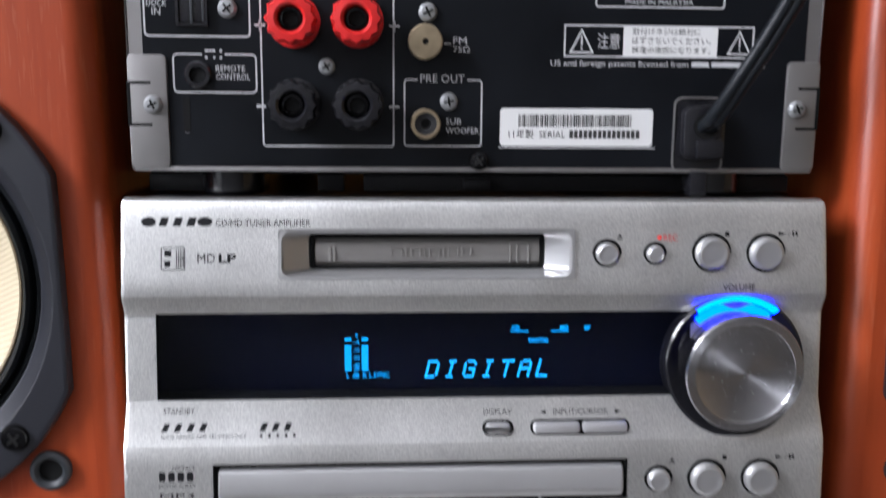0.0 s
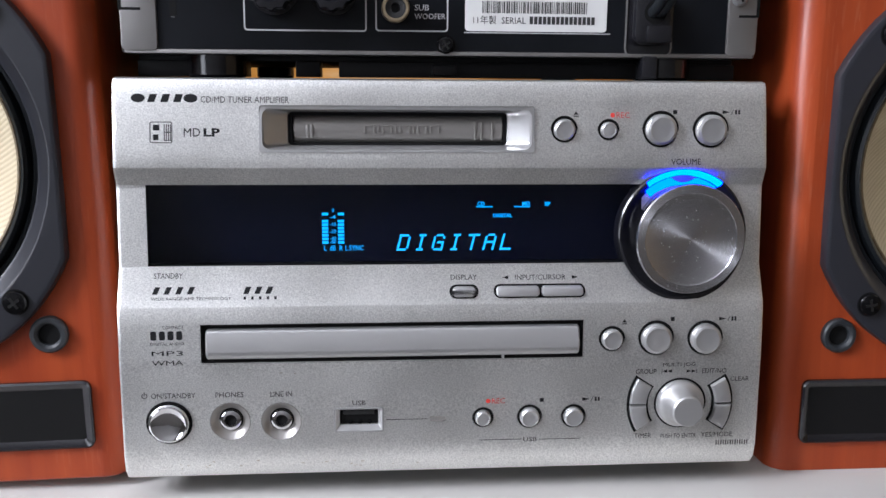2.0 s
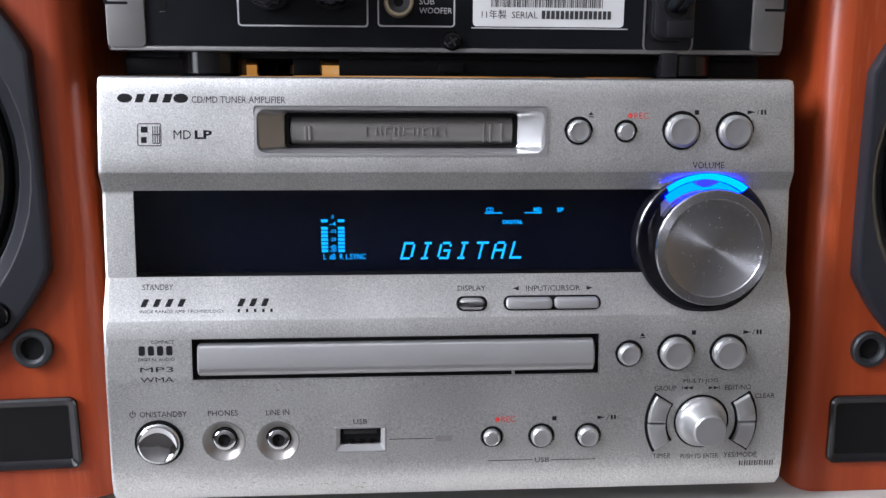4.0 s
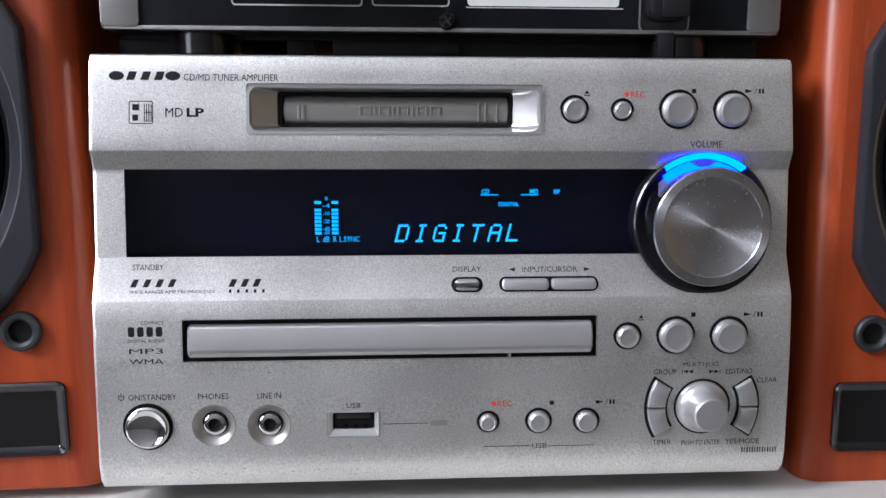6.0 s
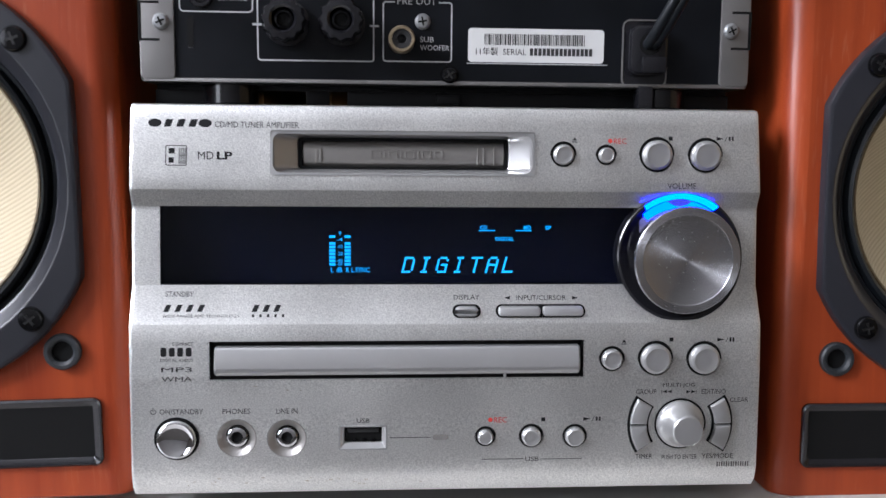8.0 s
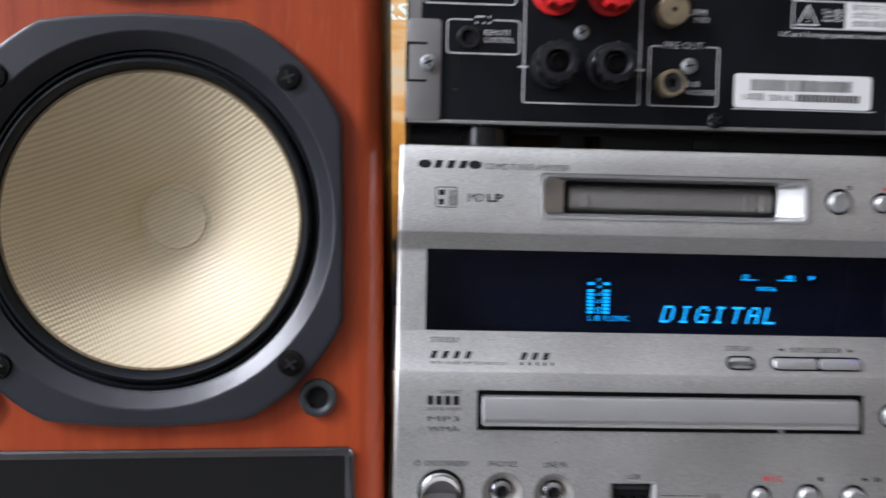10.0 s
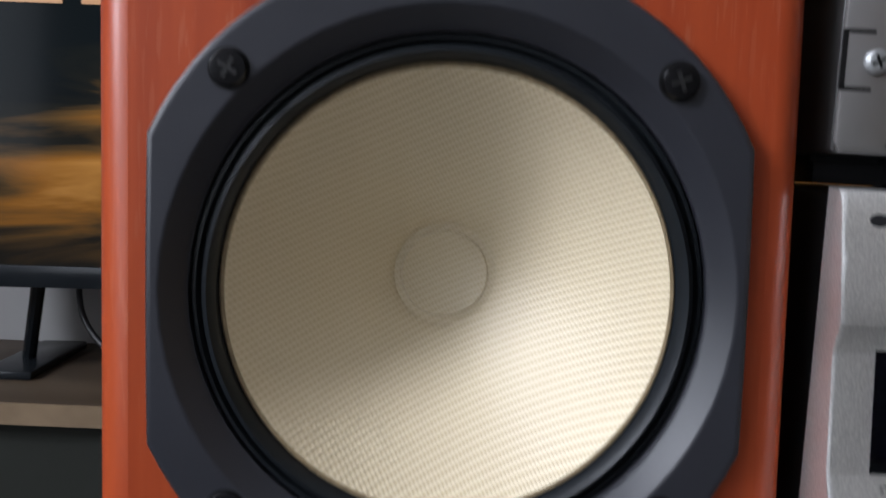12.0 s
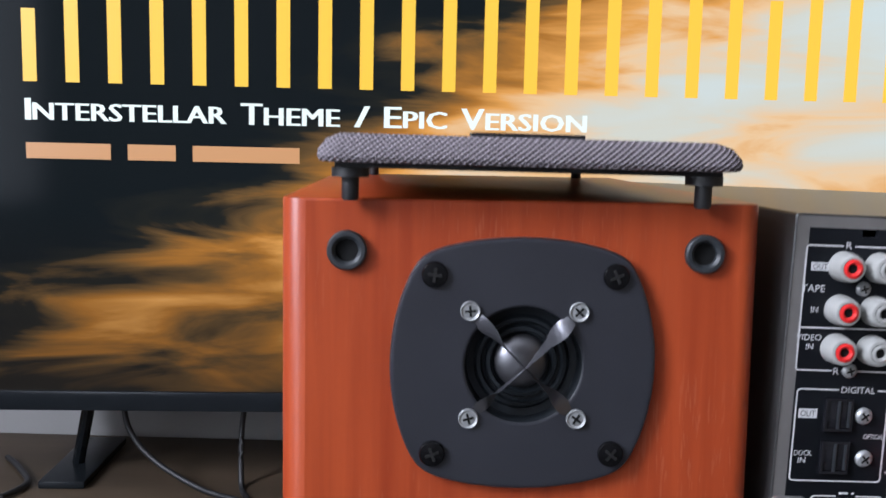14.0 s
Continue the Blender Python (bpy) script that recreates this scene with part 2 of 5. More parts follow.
DARK_STEEL = material("dark_painted_steel", (0.03, 0.029, 0.028), 0.32, 0.1, 0.15, 40, 0.06, 1500)
STEEL = material("grey_bare_steel", (0.24, 0.232, 0.225), 0.5, 0.7, 0.08, 50, 0.06, 1500)
PRINT_DARK = material("dark_grey_print", (0.010, 0.010, 0.011), 0.7)
PRINT_RED = material("red_print", (0.62, 0.05, 0.04), 0.6)
PRINT_WHITE = material("pale_grey_print", (0.50, 0.50, 0.50), 0.6)
LABEL = material("white_paper_label", (0.68, 0.68, 0.66), 0.6, 0, 0.04, 80)
LABEL_INK = material("black_label_ink", (0.03, 0.03, 0.03), 0.7)
RED = material("red_terminal_plastic", (0.60, 0.02, 0.02), 0.32, 0, 0.1, 200)
WHITE_JACK = material("white_jack_plastic", (0.28, 0.28, 0.265), 0.4, 0, 0.05, 200)
BRASS = material("tarnished_brass", (0.36, 0.29, 0.19), 0.45, 0.8, 0.15, 300)
FABRIC = woven("grey_woven_cloth", (0.030, 0.026, 0.030), (0.19, 0.165, 0.18), 0.9, ((38, 0.0012), (-52, 0.0011)), 0.9)
TABLE = material("white_painted_board", (0.52, 0.505, 0.475), 0.45, 0, 0.05, 8, 0.05, 300)
CABINET = material("brown_oak_board", (0.060, 0.043, 0.028), 0.5, 0, 0.25, 20, 0.1, 200, stretch=(0.15, 1, 1))
CABINET_EDGE = material("pale_oak_edge", (0.20, 0.145, 0.09), 0.5, 0, 0.12, 30)
CABINET_FRONT = material("grey_green_board", (0.022, 0.024, 0.020), 0.55, 0, 0.1, 10)
# ceiling, dim and warm paints: unseen surfaces, toned to shape bounce and reflections
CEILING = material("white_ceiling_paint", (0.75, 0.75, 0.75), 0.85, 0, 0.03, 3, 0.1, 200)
DIM_PAINT = material("low_bounce_paint", (0.24, 0.235, 0.23), 0.85, 0, 0.04, 3, 0.1, 200)
WARM_PAINT = material("warm_bounce_paint", (0.34, 0.245, 0.14), 0.85, 0, 0.04, 3, 0.1, 200)
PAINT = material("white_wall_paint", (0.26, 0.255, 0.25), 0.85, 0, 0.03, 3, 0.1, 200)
FLOOR = material("grey_brown_carpet", (0.06, 0.055, 0.05), 0.95, 0, 0.25, 40, 0.5, 500)
SKY_PANE = material("bright_overcast_sky", (0.8, 0.85, 0.9), 0.9, emit=(0.86, 0.93, 1.0), power=2.2)
CLEAR = material("dark_tinted_window", (0.62, 0.66, 0.80), 0.0)
CLEAR.node_tree.nodes["Principled BSDF"].inputs["Transmission Weight"].default_value = 1.0
CLEAR.node_tree.nodes["Principled BSDF"].inputs["IOR"].default_value = 1.2
VFD = material("cyan_display_light", (0.0, 0.02, 0.03), 0.5, emit=(0.0, 0.42, 1.0), power=2.2)
VFD_BRIGHT = material("bright_cyan_display_light", (0.0, 0.02, 0.03), 0.5, emit=(0.01, 0.46, 1.0), power=2.7)
RING_LIGHT = material("blue_ring_light", (0.0, 0.02, 0.05), 0.2, emit=(0.0, 0.007, 1.0), power=105.0)
RING_REFLECTION = material("blue_ring_reflection", (0.0, 0.01, 0.05), 0.2, emit=(0.0, 0.010, 1.0), power=50.0)
TV_BLACK = material("black_television_bezel", (0.010, 0.012, 0.014), 0.2, 0, 0.1, 30)
for m_ in (REAR_BLACK, GLASS_BLACK, CASE, TV_BLACK, PRINT_DARK, CABINET, CABINET_EDGE, CABINET_FRONT, RUBBER, GAP):
    m_.node_tree.nodes["Principled BSDF"].inputs["Specular IOR Level"].default_value = 0.2
SCREEN = screen_picture()
SCREEN.node_tree.nodes["Principled BSDF"].inputs["Specular IOR Level"].default_value = 0.06
SCREEN_WHITE = material("white_screen_letters", (0, 0, 0), 0.3, emit=(0.85, 0.95, 0.95), power=1.0)
SCREEN_PEACH = material("peach_screen_letters", (0, 0, 0), 0.3, emit=(0.66, 0.33, 0.15), power=0.9)
SCREEN_YELLOW = material("yellow_screen_bars", (0, 0, 0), 0.3, emit=(1.0, 0.58, 0.06), power=1.0)


# ---- shape helpers; lengths in millimetres, scaled to metres in part() ----
MM = Matrix.Scale(0.001, 4)


def thing(name, label, category, at=Matrix.Identity(4), group="", kind=""):
    ob = new(name)
    ob.empty_display_size = 0.02
    ob.matrix_world = at
    return tagged(ob, label, category, group, kind)


def part(name, bm, mat, parent=None, label="", smooth=True, shear=None):
    """Links a bmesh as one mesh object under a thing or a part."""
    if shear is not None:
        bm.transform(shear)
    bm.transform(MM)
    bmesh.ops.recalc_face_normals(bm, faces=bm.faces)
    me = bpy.data.meshes.new(name)
    bm.to_mesh(me)
    bm.free()
    if smooth:
        me.shade_smooth()
        me.set_sharp_from_angle(angle=radians(32))
    me.materials.append(mat)
    ob = new(name, me)
    ob.parent = parent
    return tagged(ob, label)


def loft(bm, loops, cap0=True, cap1=True):
    """Skins closed loops of equal length."""
    rows = [[bm.verts.new(p) for p in loop] for loop in loops]
    n = len(rows[0])
    for a, b in zip(rows, rows[1:]):
        for i in range(n):
            bm.faces.new((a[i], a[(i + 1) % n], b[(i + 1) % n], b[i]))
    if cap0:
        bm.faces.new(rows[0])
    if cap1:
        bm.faces.new(rows[-1])
    return bm


def lathe(profile, cx, cz, n=48, cap0=True, cap1=True, bm=None):
    """Turns (radius, y) round an axis along y."""
    bm = bm or bmesh.new()
    loops = [[(cx + r * math.cos(2 * math.pi * i / n), y, cz + r * math.sin(2 * math.pi * i / n)) for i in range(n)] for r, y in profile]
    return loft(bm, loops, cap0, cap1)


def outline_inset(pts, d):
    """Moves a convex outline inwards by d."""
    n, out = len(pts), []
    area = sum(pts[i][0] * pts[(i + 1) % n][1] - pts[(i + 1) % n][0] * pts[i][1] for i in range(n))
    s = 1 if area > 0 else -1
    for i in range(n):
        (ax, ay), (bx, by), (cx, cy) = pts[i - 1], pts[i], pts[(i + 1) % n]
        e1, e2 = Vector((bx - ax, by - ay)).normalized(), Vector((cx - bx, cy - by)).normalized()
        n1, n2 = Vector((-e1.y, e1.x)) * s, Vector((-e2.y, e2.x)) * s
        m = (n1 + n2)
        m = m / max(0.2, m.length_squared / 2) if m.length > 1e-6 else n1
        out.append((bx + m.x * d, by + m.y * d))
    return out


def round_rect(x0, z0, x1, z1, r, k=5):
    pts = []
    for cx, cz, a in ((x1 - r, z1 - r, 0), (x0 + r, z1 - r, 90), (x0 + r, z0 + r, 180), (x1 - r, z0 + r, 270)):
        for i in range(k + 1):
            t = radians(a + 90 * i / k)
            pts.append((cx + r * math.cos(t), cz + r * math.sin(t)))
    return pts


def slab(pts, y0, y1, bevel=0.0, bm=None, front=lambda z: 0.0):
    """An outline in x and z extruded from y0 (towards the viewer) to y1, with a bevelled front edge; front() offsets y by height."""
    bm = bm or bmesh.new()
    loops = []
    if bevel:
        loops.append([(x, y0 + front(z), z) for x, z in outline_inset(pts, bevel)])
        loops.append([(x, y0 + bevel * 0.3 + front(z), z) for x, z in outline_inset(pts, bevel * 0.3)])
        loops.append([(x, y0 + bevel + front(z), z) for x, z in pts])
    else:
        loops.append([(x, y0 + front(z), z) for x, z in pts])
    loops.append([(x, y1 + front(z), z) for x, z in pts])
    return loft(bm, loops)


def box(x0, y0, z0, x1, y1, z1, bevel=0.0, bm=None):
    bm = bm or bmesh.new()
    geom = bmesh.ops.create_cube(bm, size=1, matrix=Matrix.Translation(((x0 + x1) / 2, (y0 + y1) / 2, (z0 + z1) / 2)) @ Matrix.Diagonal((x1 - x0, y1 - y0, z1 - z0, 1)))
    if bevel:
        edges = {e for v in geom["verts"] for e in v.link_edges}
        bmesh.ops.bevel(bm, geom=list(edges), offset=bevel, segments=2, affect="EDGES", profile=0.6)
    return bm


def frame_ring(outer, inner, y0, y1, bm=None, front=lambda z: 0.0):
    """A flat frame between two outlines of equal length, y0 in front and y1 behind."""
    bm = bm or bmesh.new()
    loops = [[(x, y + front(z), z) for x, z in pts] for pts, y in ((outer, y1), (outer, y0), (inner, y0), (inner, y1))]
    return loft(bm, loops, False, False)


def tube(points, r, n=10, bm=None):
    bm = bm or bmesh.new()
    pts = [Vector(p) for p in points]
    loops, up = [], Vector((0, 0, 1))
    for i, p in enumerate(pts):
        d = (pts[min(i + 1, len(pts) - 1)] - pts[max(i - 1, 0)]).normalized()
        a = d.cross(up if abs(d.dot(up)) < 0.95 else Vector((1, 0, 0))).normalized()
        b = d.cross(a)
        loops.append([p + r * (a * math.cos(2 * math.pi * k / n) + b * math.sin(2 * math.pi * k / n)) for k in range(n)])
    return loft(bm, loops)


def arc_path(keys, steps=8):
    """A smooth path through key points."""
    pts = [Vector(k) for k in keys]
    out = []
    for i in range(len(pts) - 1):
        a, b, c, d = pts[max(i - 1, 0)], pts[i], pts[i + 1], pts[min(i + 2, len(pts) - 1)]
        for s in range(steps):
            t = s / steps
            out.append(0.5 * ((2 * b) + (c - a) * t + (2 * a - 5 * b + 4 * c - d) * t * t + (3 * b - a - 3 * c + d) * t ** 3))
    return out + [pts[-1]]


def lettering(text, x0, z0, x1, z1, mat, parent, front=lambda z: 0.0, lift=0.06, bold=0.0, name="lettering", slant=0.0, thick=0.0):
    """Words in the built-in font, stretched into a box and laid on a front."""
    cu = bpy.data.curves.new("words", "FONT")
    cu.body, cu.size, cu.offset, cu.resolution_u, cu.shear = text, 1.0, bold, 2, slant
    tmp = new("words", cu)
    dg = bpy.context.evaluated_depsgraph_get()
    me = bpy.data.meshes.new_from_object(tmp.evaluated_get(dg))
    bpy.data.objects.remove(tmp)
    bpy.data.curves.remove(cu)
    bm = bmesh.new()
    bm.from_mesh(me)
    bpy.data.meshes.remove(me)
    xs, ys = [v.co.x for v in bm.verts], [v.co.y for v in bm.verts]
    ax, bx, ay, by = min(xs), max(xs), min(ys), max(ys)
    if thick:
        ext = bmesh.ops.extrude_face_region(bm, geom=bm.faces[:])
        for v in ext["geom"]:
            if isinstance(v, bmesh.types.BMVert):
                v.co.z += 1
    for v in bm.verts:
        x = x0 + (v.co.x - ax) / (bx - ax) * (x1 - x0)
        z = z0 + (v.co.y - ay) / (by - ay) * (z1 - z0)
        v.co = (x, front(z) - lift - thick * v.co.z, z)
    return part(name, bm, mat, parent, smooth=False)


def flat_shapes(outlines, y, mat, parent, name, front=lambda z: 0.0, lift=0.06, label=""):
    """Flat printed shapes on a front, as one part."""
    bm = bmesh.new()
    for pts in outlines:
        bm.faces.new([bm.verts.new((x, y + front(z) - lift, z)) for x, z in pts])
    return part(name, bm, mat, parent, label, smooth=False)


def rect(x0, z0, x1, z1):
    return [(x0, z0), (x1, z0), (x1, z1), (x0, z1)]


def cross_screw(name, x, y, z, r, mat, parent, turn=0.0, dome=0.35, shear=None):
    """A cross-head screw: a low dome with a recessed cross."""
    head = part(name, lathe([(r, y + 1.0), (r, y - 0.2 * r), (r * 0.92, y - 0.32 * r), (r * 0.72, y - dome * r), (r * 0.02, y - dome * r - 0.08 * r)], x, z, 24), mat, parent, shear=shear)
    bm = bmesh.new()
    for a in (turn, turn + 90):
        c, s = math.cos(radians(a)), math.sin(radians(a))
        w, l = 0.11 * r, 0.55 * r
        pts = [(x + c * u - s * v, z + s * u + c * v) for u, v in ((-l, -w), (l, -w), (l, w), (-l, w))]
        slab(pts, y - dome * r - 0.09 * r - (0.01 if a == turn else 0.02), y, 0.0, bm)
    # on black screws a lighter steel colours in the glint of the cross edges
    part("cross_recess", bm, CROSS_GLINT if mat is SCREW_BLACK else GAP, head, smooth=False, shear=shear)
    # flush dark ring paints the shade of the recess round the head
    part("countersink_shade", lathe([(r * 1.13, y + 0.18), (r * 0.9, y + 0.16)], x, z, 24, False, False), GAP, head, shear=shear)
    return head


# ---- the room ----
def room():
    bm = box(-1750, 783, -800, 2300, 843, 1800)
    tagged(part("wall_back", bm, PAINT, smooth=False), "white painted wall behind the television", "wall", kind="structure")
    # the other walls and the ceiling are out of view, toned for bounce light
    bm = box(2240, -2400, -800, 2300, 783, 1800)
    tagged(part("wall_right", bm, WARM_PAINT, smooth=False), "unseen side wall, cream to warm the bounce light", "wall", kind="structure")
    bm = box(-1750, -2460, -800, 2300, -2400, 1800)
    tagged(part("wall_front", bm, DIM_PAINT, smooth=False), "unseen wall across the room, greyed to lower the bounce light", "wall", kind="structure")
    x0, x1 = WIN_X * 1000 - 60, WIN_X * 1000
    y0, y1, z0, z1 = (v * 1000 for v in (WIN_Y0, WIN_Y1, WIN_Z0, WIN_Z1))
    a0, a1, c0, c1 = (v * 1000 for v in (WIN2_Y0, WIN2_Y1, WIN2_Z0, WIN2_Z1))
    bm = box(x0, -2400, -800, x1, a0, 1800)
    box(x0, a1, -800, x1, y0, 1800, bm=bm)
    box(x0, y1, -800, x1, 783, 1800, bm=bm)
    for p0, p1, q0, q1 in ((y0, y1, z0, z1), (a0, a1, c0, c1)):
        box(x0, p0, -800, x1, p1, q0, bm=bm)
        box(x0, p0, q1, x1, p1, 1800, bm=bm)
    tagged(part("wall_left", bm, DIM_PAINT, smooth=False), "unseen wall with two window openings, greyed to lower the bounce light", "wall", kind="structure")
    for name, p0, p1, q0, q1 in (("window_1", y0, y1, z0, z1), ("window_2", a0, a1, c0, c1)):
        win = thing(name, "white framed window with bright overcast daylight", "window", kind="structure")
        bm = bmesh.new()
        for a in (p0, p1 - 45):
            box(x0 + 5, a, q0, x1 - 5, a + 45, q1, bm=bm)
        box(x0 + 6, p0 + 45, q0, x1 - 6, p1 - 45, q0 + 45, bm=bm)
        box(x0 + 6, p0 + 45, q1 - 45, x1 - 6, p1 - 45, q1, bm=bm)
        part("window_frame", bm, LABEL, win, smooth=False)
    tagged(part("floor", box(-1750, -2400, -850, 2300, 900, -800), FLOOR, smooth=False), "grey brown carpeted floor", "floor", kind="structure")
    tagged(part("ceiling", box(-1750, -2400, 1800, 2300, 900, 1850), CEILING, smooth=False), "unseen ceiling, white to lift the bounce light", "ceiling", kind="structure")
    tagged(part("backdrop", box(-2060, -2600, -800, -2050, 500, 2000), SKY_PANE, smooth=False), "bright pale overcast sky outside the window", "sky", kind="structure")


room()


def table():
    t = thing("table", "white painted table carrying the stereo and loudspeakers", "table")
    part("tabletop", box(-262, -44, -28, 285, 330, 0, 3), TABLE, t)
    for x in (-250, 230):
        for y in (-30, 270):
            part("leg", box(x, y, -800, x + 30, y + 30, -28, 2), TABLE, t)


def cabinet():
    c = thing("tv_cabinet", "brown oak television cabinet with pale front edge", "cabinet")
    part("top_board", box(-1200, 548, -103, 900, 778, -85, 1), CABINET, c)
    part("edge_strip", box(-1200, 544, -103, 900, 548, -85), CABINET_EDGE, c, "pale oak edge strip")
    part("body", box(-1190, 562, -800, 890, 772, -103), CABINET_FRONT, c, "grey green front")


table()
cabinet()


# ---- loudspeakers ----
SHEAR = Matrix(((1, 0, 0, 0), (0, 1, 0.0262, 0), (0, 0, 1, 0), (0, 0, 0, 1)))  # the baffle leans back a degree and a half


def woofer_outline(grow=0.0):
    """Eight-sided frame with bowed sides, about its centre."""
    def bow(a, b, h, k):
        (ax, az), (bx, bz) = a, b
        nx, nz = bz - az, ax - bx
        l = math.hypot(nx, nz)
        return [(ax + (bx - ax) * i / k - nx / l * h * -4 * (i / k) * (1 - i / k), az + (bz - az) * i / k - nz / l * h * -4 * (i / k) * (1 - i / k)) for i in range(k)]
    s = 1.005
    c = [(60, -31), (60, 31), (31, 61), (-31, 61), (-60, 31), (-60, -31), (-31, -61), (31, -61)]
    c = [(x * s, z * s) for x, z in c]
    out = []
    for i in range(8):
        out += bow(c[i], c[(i + 1) % 8], (0.3, 3.6, 2.2, 3.6)[i % 4], 8)
    return [(x * (1 + grow / 62), z * (1 + grow / 62)) for x, z in out]


def loudspeaker(at, label, chipped):
    sp = thing("loudspeaker", label, "loudspeaker", at, "pair of loudspeakers")
    hw, h, dep, r = 72.5, 260.6, 200.0, 7.5

    def sec(inset, z):
        pts = []
        for cx, cy, a0, rr in ((hw - r, r, -90, r), (hw - 2, dep - 2, 0, 2), (-hw + 2, dep - 2, 90, 2), (-hw + r, r, 180, r)):
            for i in range(9):
                t = radians(a0 + 90 * i / 8)
                pts.append((cx + (rr - inset) * math.cos(t), cy + (rr - inset) * math.sin(t), z))
        return pts
    wz, tz = 104.8, 212.0
    bm = loft(bmesh.new(), [sec(0.7, 0), sec(0, 0.7), sec(0, h - 0.8), sec(0.25, h - 0.25), sec(0.8, h)])
    front = [f for f in bm.faces if max(v.co.y for v in f.verts) < 0.75 and len({round(v.co.z) for v in f.verts}) > 1 and f.calc_area() > 5000]
    bmesh.ops.delete(bm, geom=front, context="FACES_ONLY")
    part("cabinet", bm, WOOD, sp, "red cherry veneer cabinet with rounded edges", shear=SHEAR)
    # the front board, with its round driver openings
    bm = bmesh.new()
    rims = [rect(-hw + r, 0.7, hw - r, h - 0.8)]
    for cz, rad in ((wz, 57.0), (tz, 18.0)):
        rims.append([(rad * math.cos(2 * math.pi * i / 48), cz + rad * math.sin(2 * math.pi * i / 48)) for i in range(48)])
    edges = []
    for rim in rims:
        vs = [bm.verts.new((x, 0, z)) for x, z in rim]
        edges += [bm.edges.new((vs[i], vs[(i + 1) % len(vs)])) for i in range(len(vs))]
    bmesh.ops.triangle_fill(bm, edges=edges, use_beauty=True)
    part("front_board", bm, WOOD, sp, smooth=False, shear=SHEAR)
    part("inner_lining", box(-60, 46, 12, 60, 190, 250), GAP, sp, "dark inside of the cabinet")

    # woofer
    pts = woofer_outline()
    n = len(pts)
    ang = [math.atan2(z, x) for x, z in pts]

    def ring(rad, y):
        return [(rad * math.cos(a), y, wz + rad * math.sin(a)) for a in ang]

    def edge(g, y):
        return [(x, y, wz + z) for x, z in woofer_outline(g)]
    loops = [edge(0, 1), edge(0, -3.0), edge(-0.35, -3.7), edge(-1.1, -4.0), edge(-1.6, -4.0), ring(58.6, -4.0), ring(58.2, -4.0), ring(57.6, -3.7), ring(54.2, 0.2), ring(53.2, 0.6), ring(53.0, 6)]
    wf = part("woofer_frame", loft(bmesh.new(), loops, False, False), PLATE, sp, "charcoal eight-sided woofer frame", shear=SHEAR)
    prof = [(53.2, 3.0), (52.6, 1.6), (51.8, 1.4), (51.2, 2.6), (50.8, 2.8), (50.3, 0.2), (49.3, -0.5), (48.1, 0.6), (47.6, 2.2), (47.2, 3.2), (46.8, 3.6)]
    part("surround", lathe(prof, 0, wz, 96, False, False), RUBBER, wf, "black rubber half-roll surround", shear=SHEAR)
    part("cone_edge", lathe([(47.4, 2.9), (46.9, 2.4), (46.4, 2.5), (45.9, 3.3)], 0, wz, 128, False, False), CONE_EDGE, wf, "amber resin bead round the cone", shear=SHEAR)
    cone = [(46.6, 2.9), (46.2, 2.7), (45.8, 3.1)]
    for i in range(1, 15):
        t = i / 14
        cone.append((45.8 - 33.1 * t, 3.1 + 29.5 * t ** 0.84))
    cone[-1:] = [(12.7, 32.6), (12.2, 33.5), (10.6, 33.7), (10.2, 33.2), (9.4, 33.4), (8.6, 33.8)]
    for i in range(1, 6):
        t = i / 5
        cone.append((8.6 * (1 - t) + 0.02, 33.8 + 1.4 * (1 - (1 - t) ** 2)))
    part("cone", lathe(cone, 0, wz, 128, False, True), CONE, sp, "cream woven fibre cone with dished centre", shear=SHEAR)
    for sx, sz, tn in ((-44.2, -44, 10), (44.2, -44, 35), (-44.2, 44, 60), (44.2, 44, 20)):
        cross_screw("woofer_screw", sx, -4.2, wz + sz, 3.7, SCREW_BLACK, sp, tn, shear=SHEAR)

    # tweeter
    def sup(k, y):
        out = []
        for i in range(192):
            a = 2 * math.pi * i / 192
            c, s = math.cos(a), math.sin(a)
            # two pairs of shallow arcs that meet in rounded corners
            ra = -25.1 * abs(c) + math.sqrt(64.9 ** 2 - (25.1 * s) ** 2)
            rb = -57.0 * abs(s) + math.sqrt(95.0 ** 2 - (57.0 * c) ** 2)
            rr = (ra ** -26 + rb ** -26) ** (-1 / 26)
            out.append(((rr - k) * c, y, tz + (rr - k) * s))
        return out

    def tring(rad, y):
        return [(rad * math.cos(2 * math.pi * i / 192), y, tz + rad * math.sin(2 * math.pi * i / 192)) for i in range(192)]
    loops = [sup(0, 1), sup(0, -2.4), sup(0.4, -3.0), sup(1.1, -3.2), sup(1.6, -3.2), tring(18.7, -3.2), tring(18.2, -3.2), tring(17.7, -2.9), tring(17.5, 2.0)]
    tw = part("tweeter_plate", loft(bmesh.new(), loops, False, False), PLATE, sp, "charcoal barrel-shaped tweeter plate", shear=SHEAR)
    prof = [(17.75, -2.7), (17.3, -2.2), (16.7, 1.2), (14.6, 1.7), (13.6, 0.6), (12.6, 0.6), (12.0, 2.2), (11.2, 2.4), (10.6, 1.0), (9.6, 0.9), (9.0, 2.6), (8.2, 3.0)]
    part("tweeter_surround", lathe(prof, 0, tz, 64, False, False), RUBBER, tw, "black ribbed tweeter surround", shear=SHEAR)
    dome = [(8.4, 3.0)] + [(8.2 * math.cos(radians(a)), 2.6 - 4.6 * math.sin(radians(a))) for a in range(0, 90, 9)] + [(0.05, -2.0)]
    part("dome", lathe(dome, 0, tz, 48, False, True), DOME, tw, "silver metal dome", shear=SHEAR)
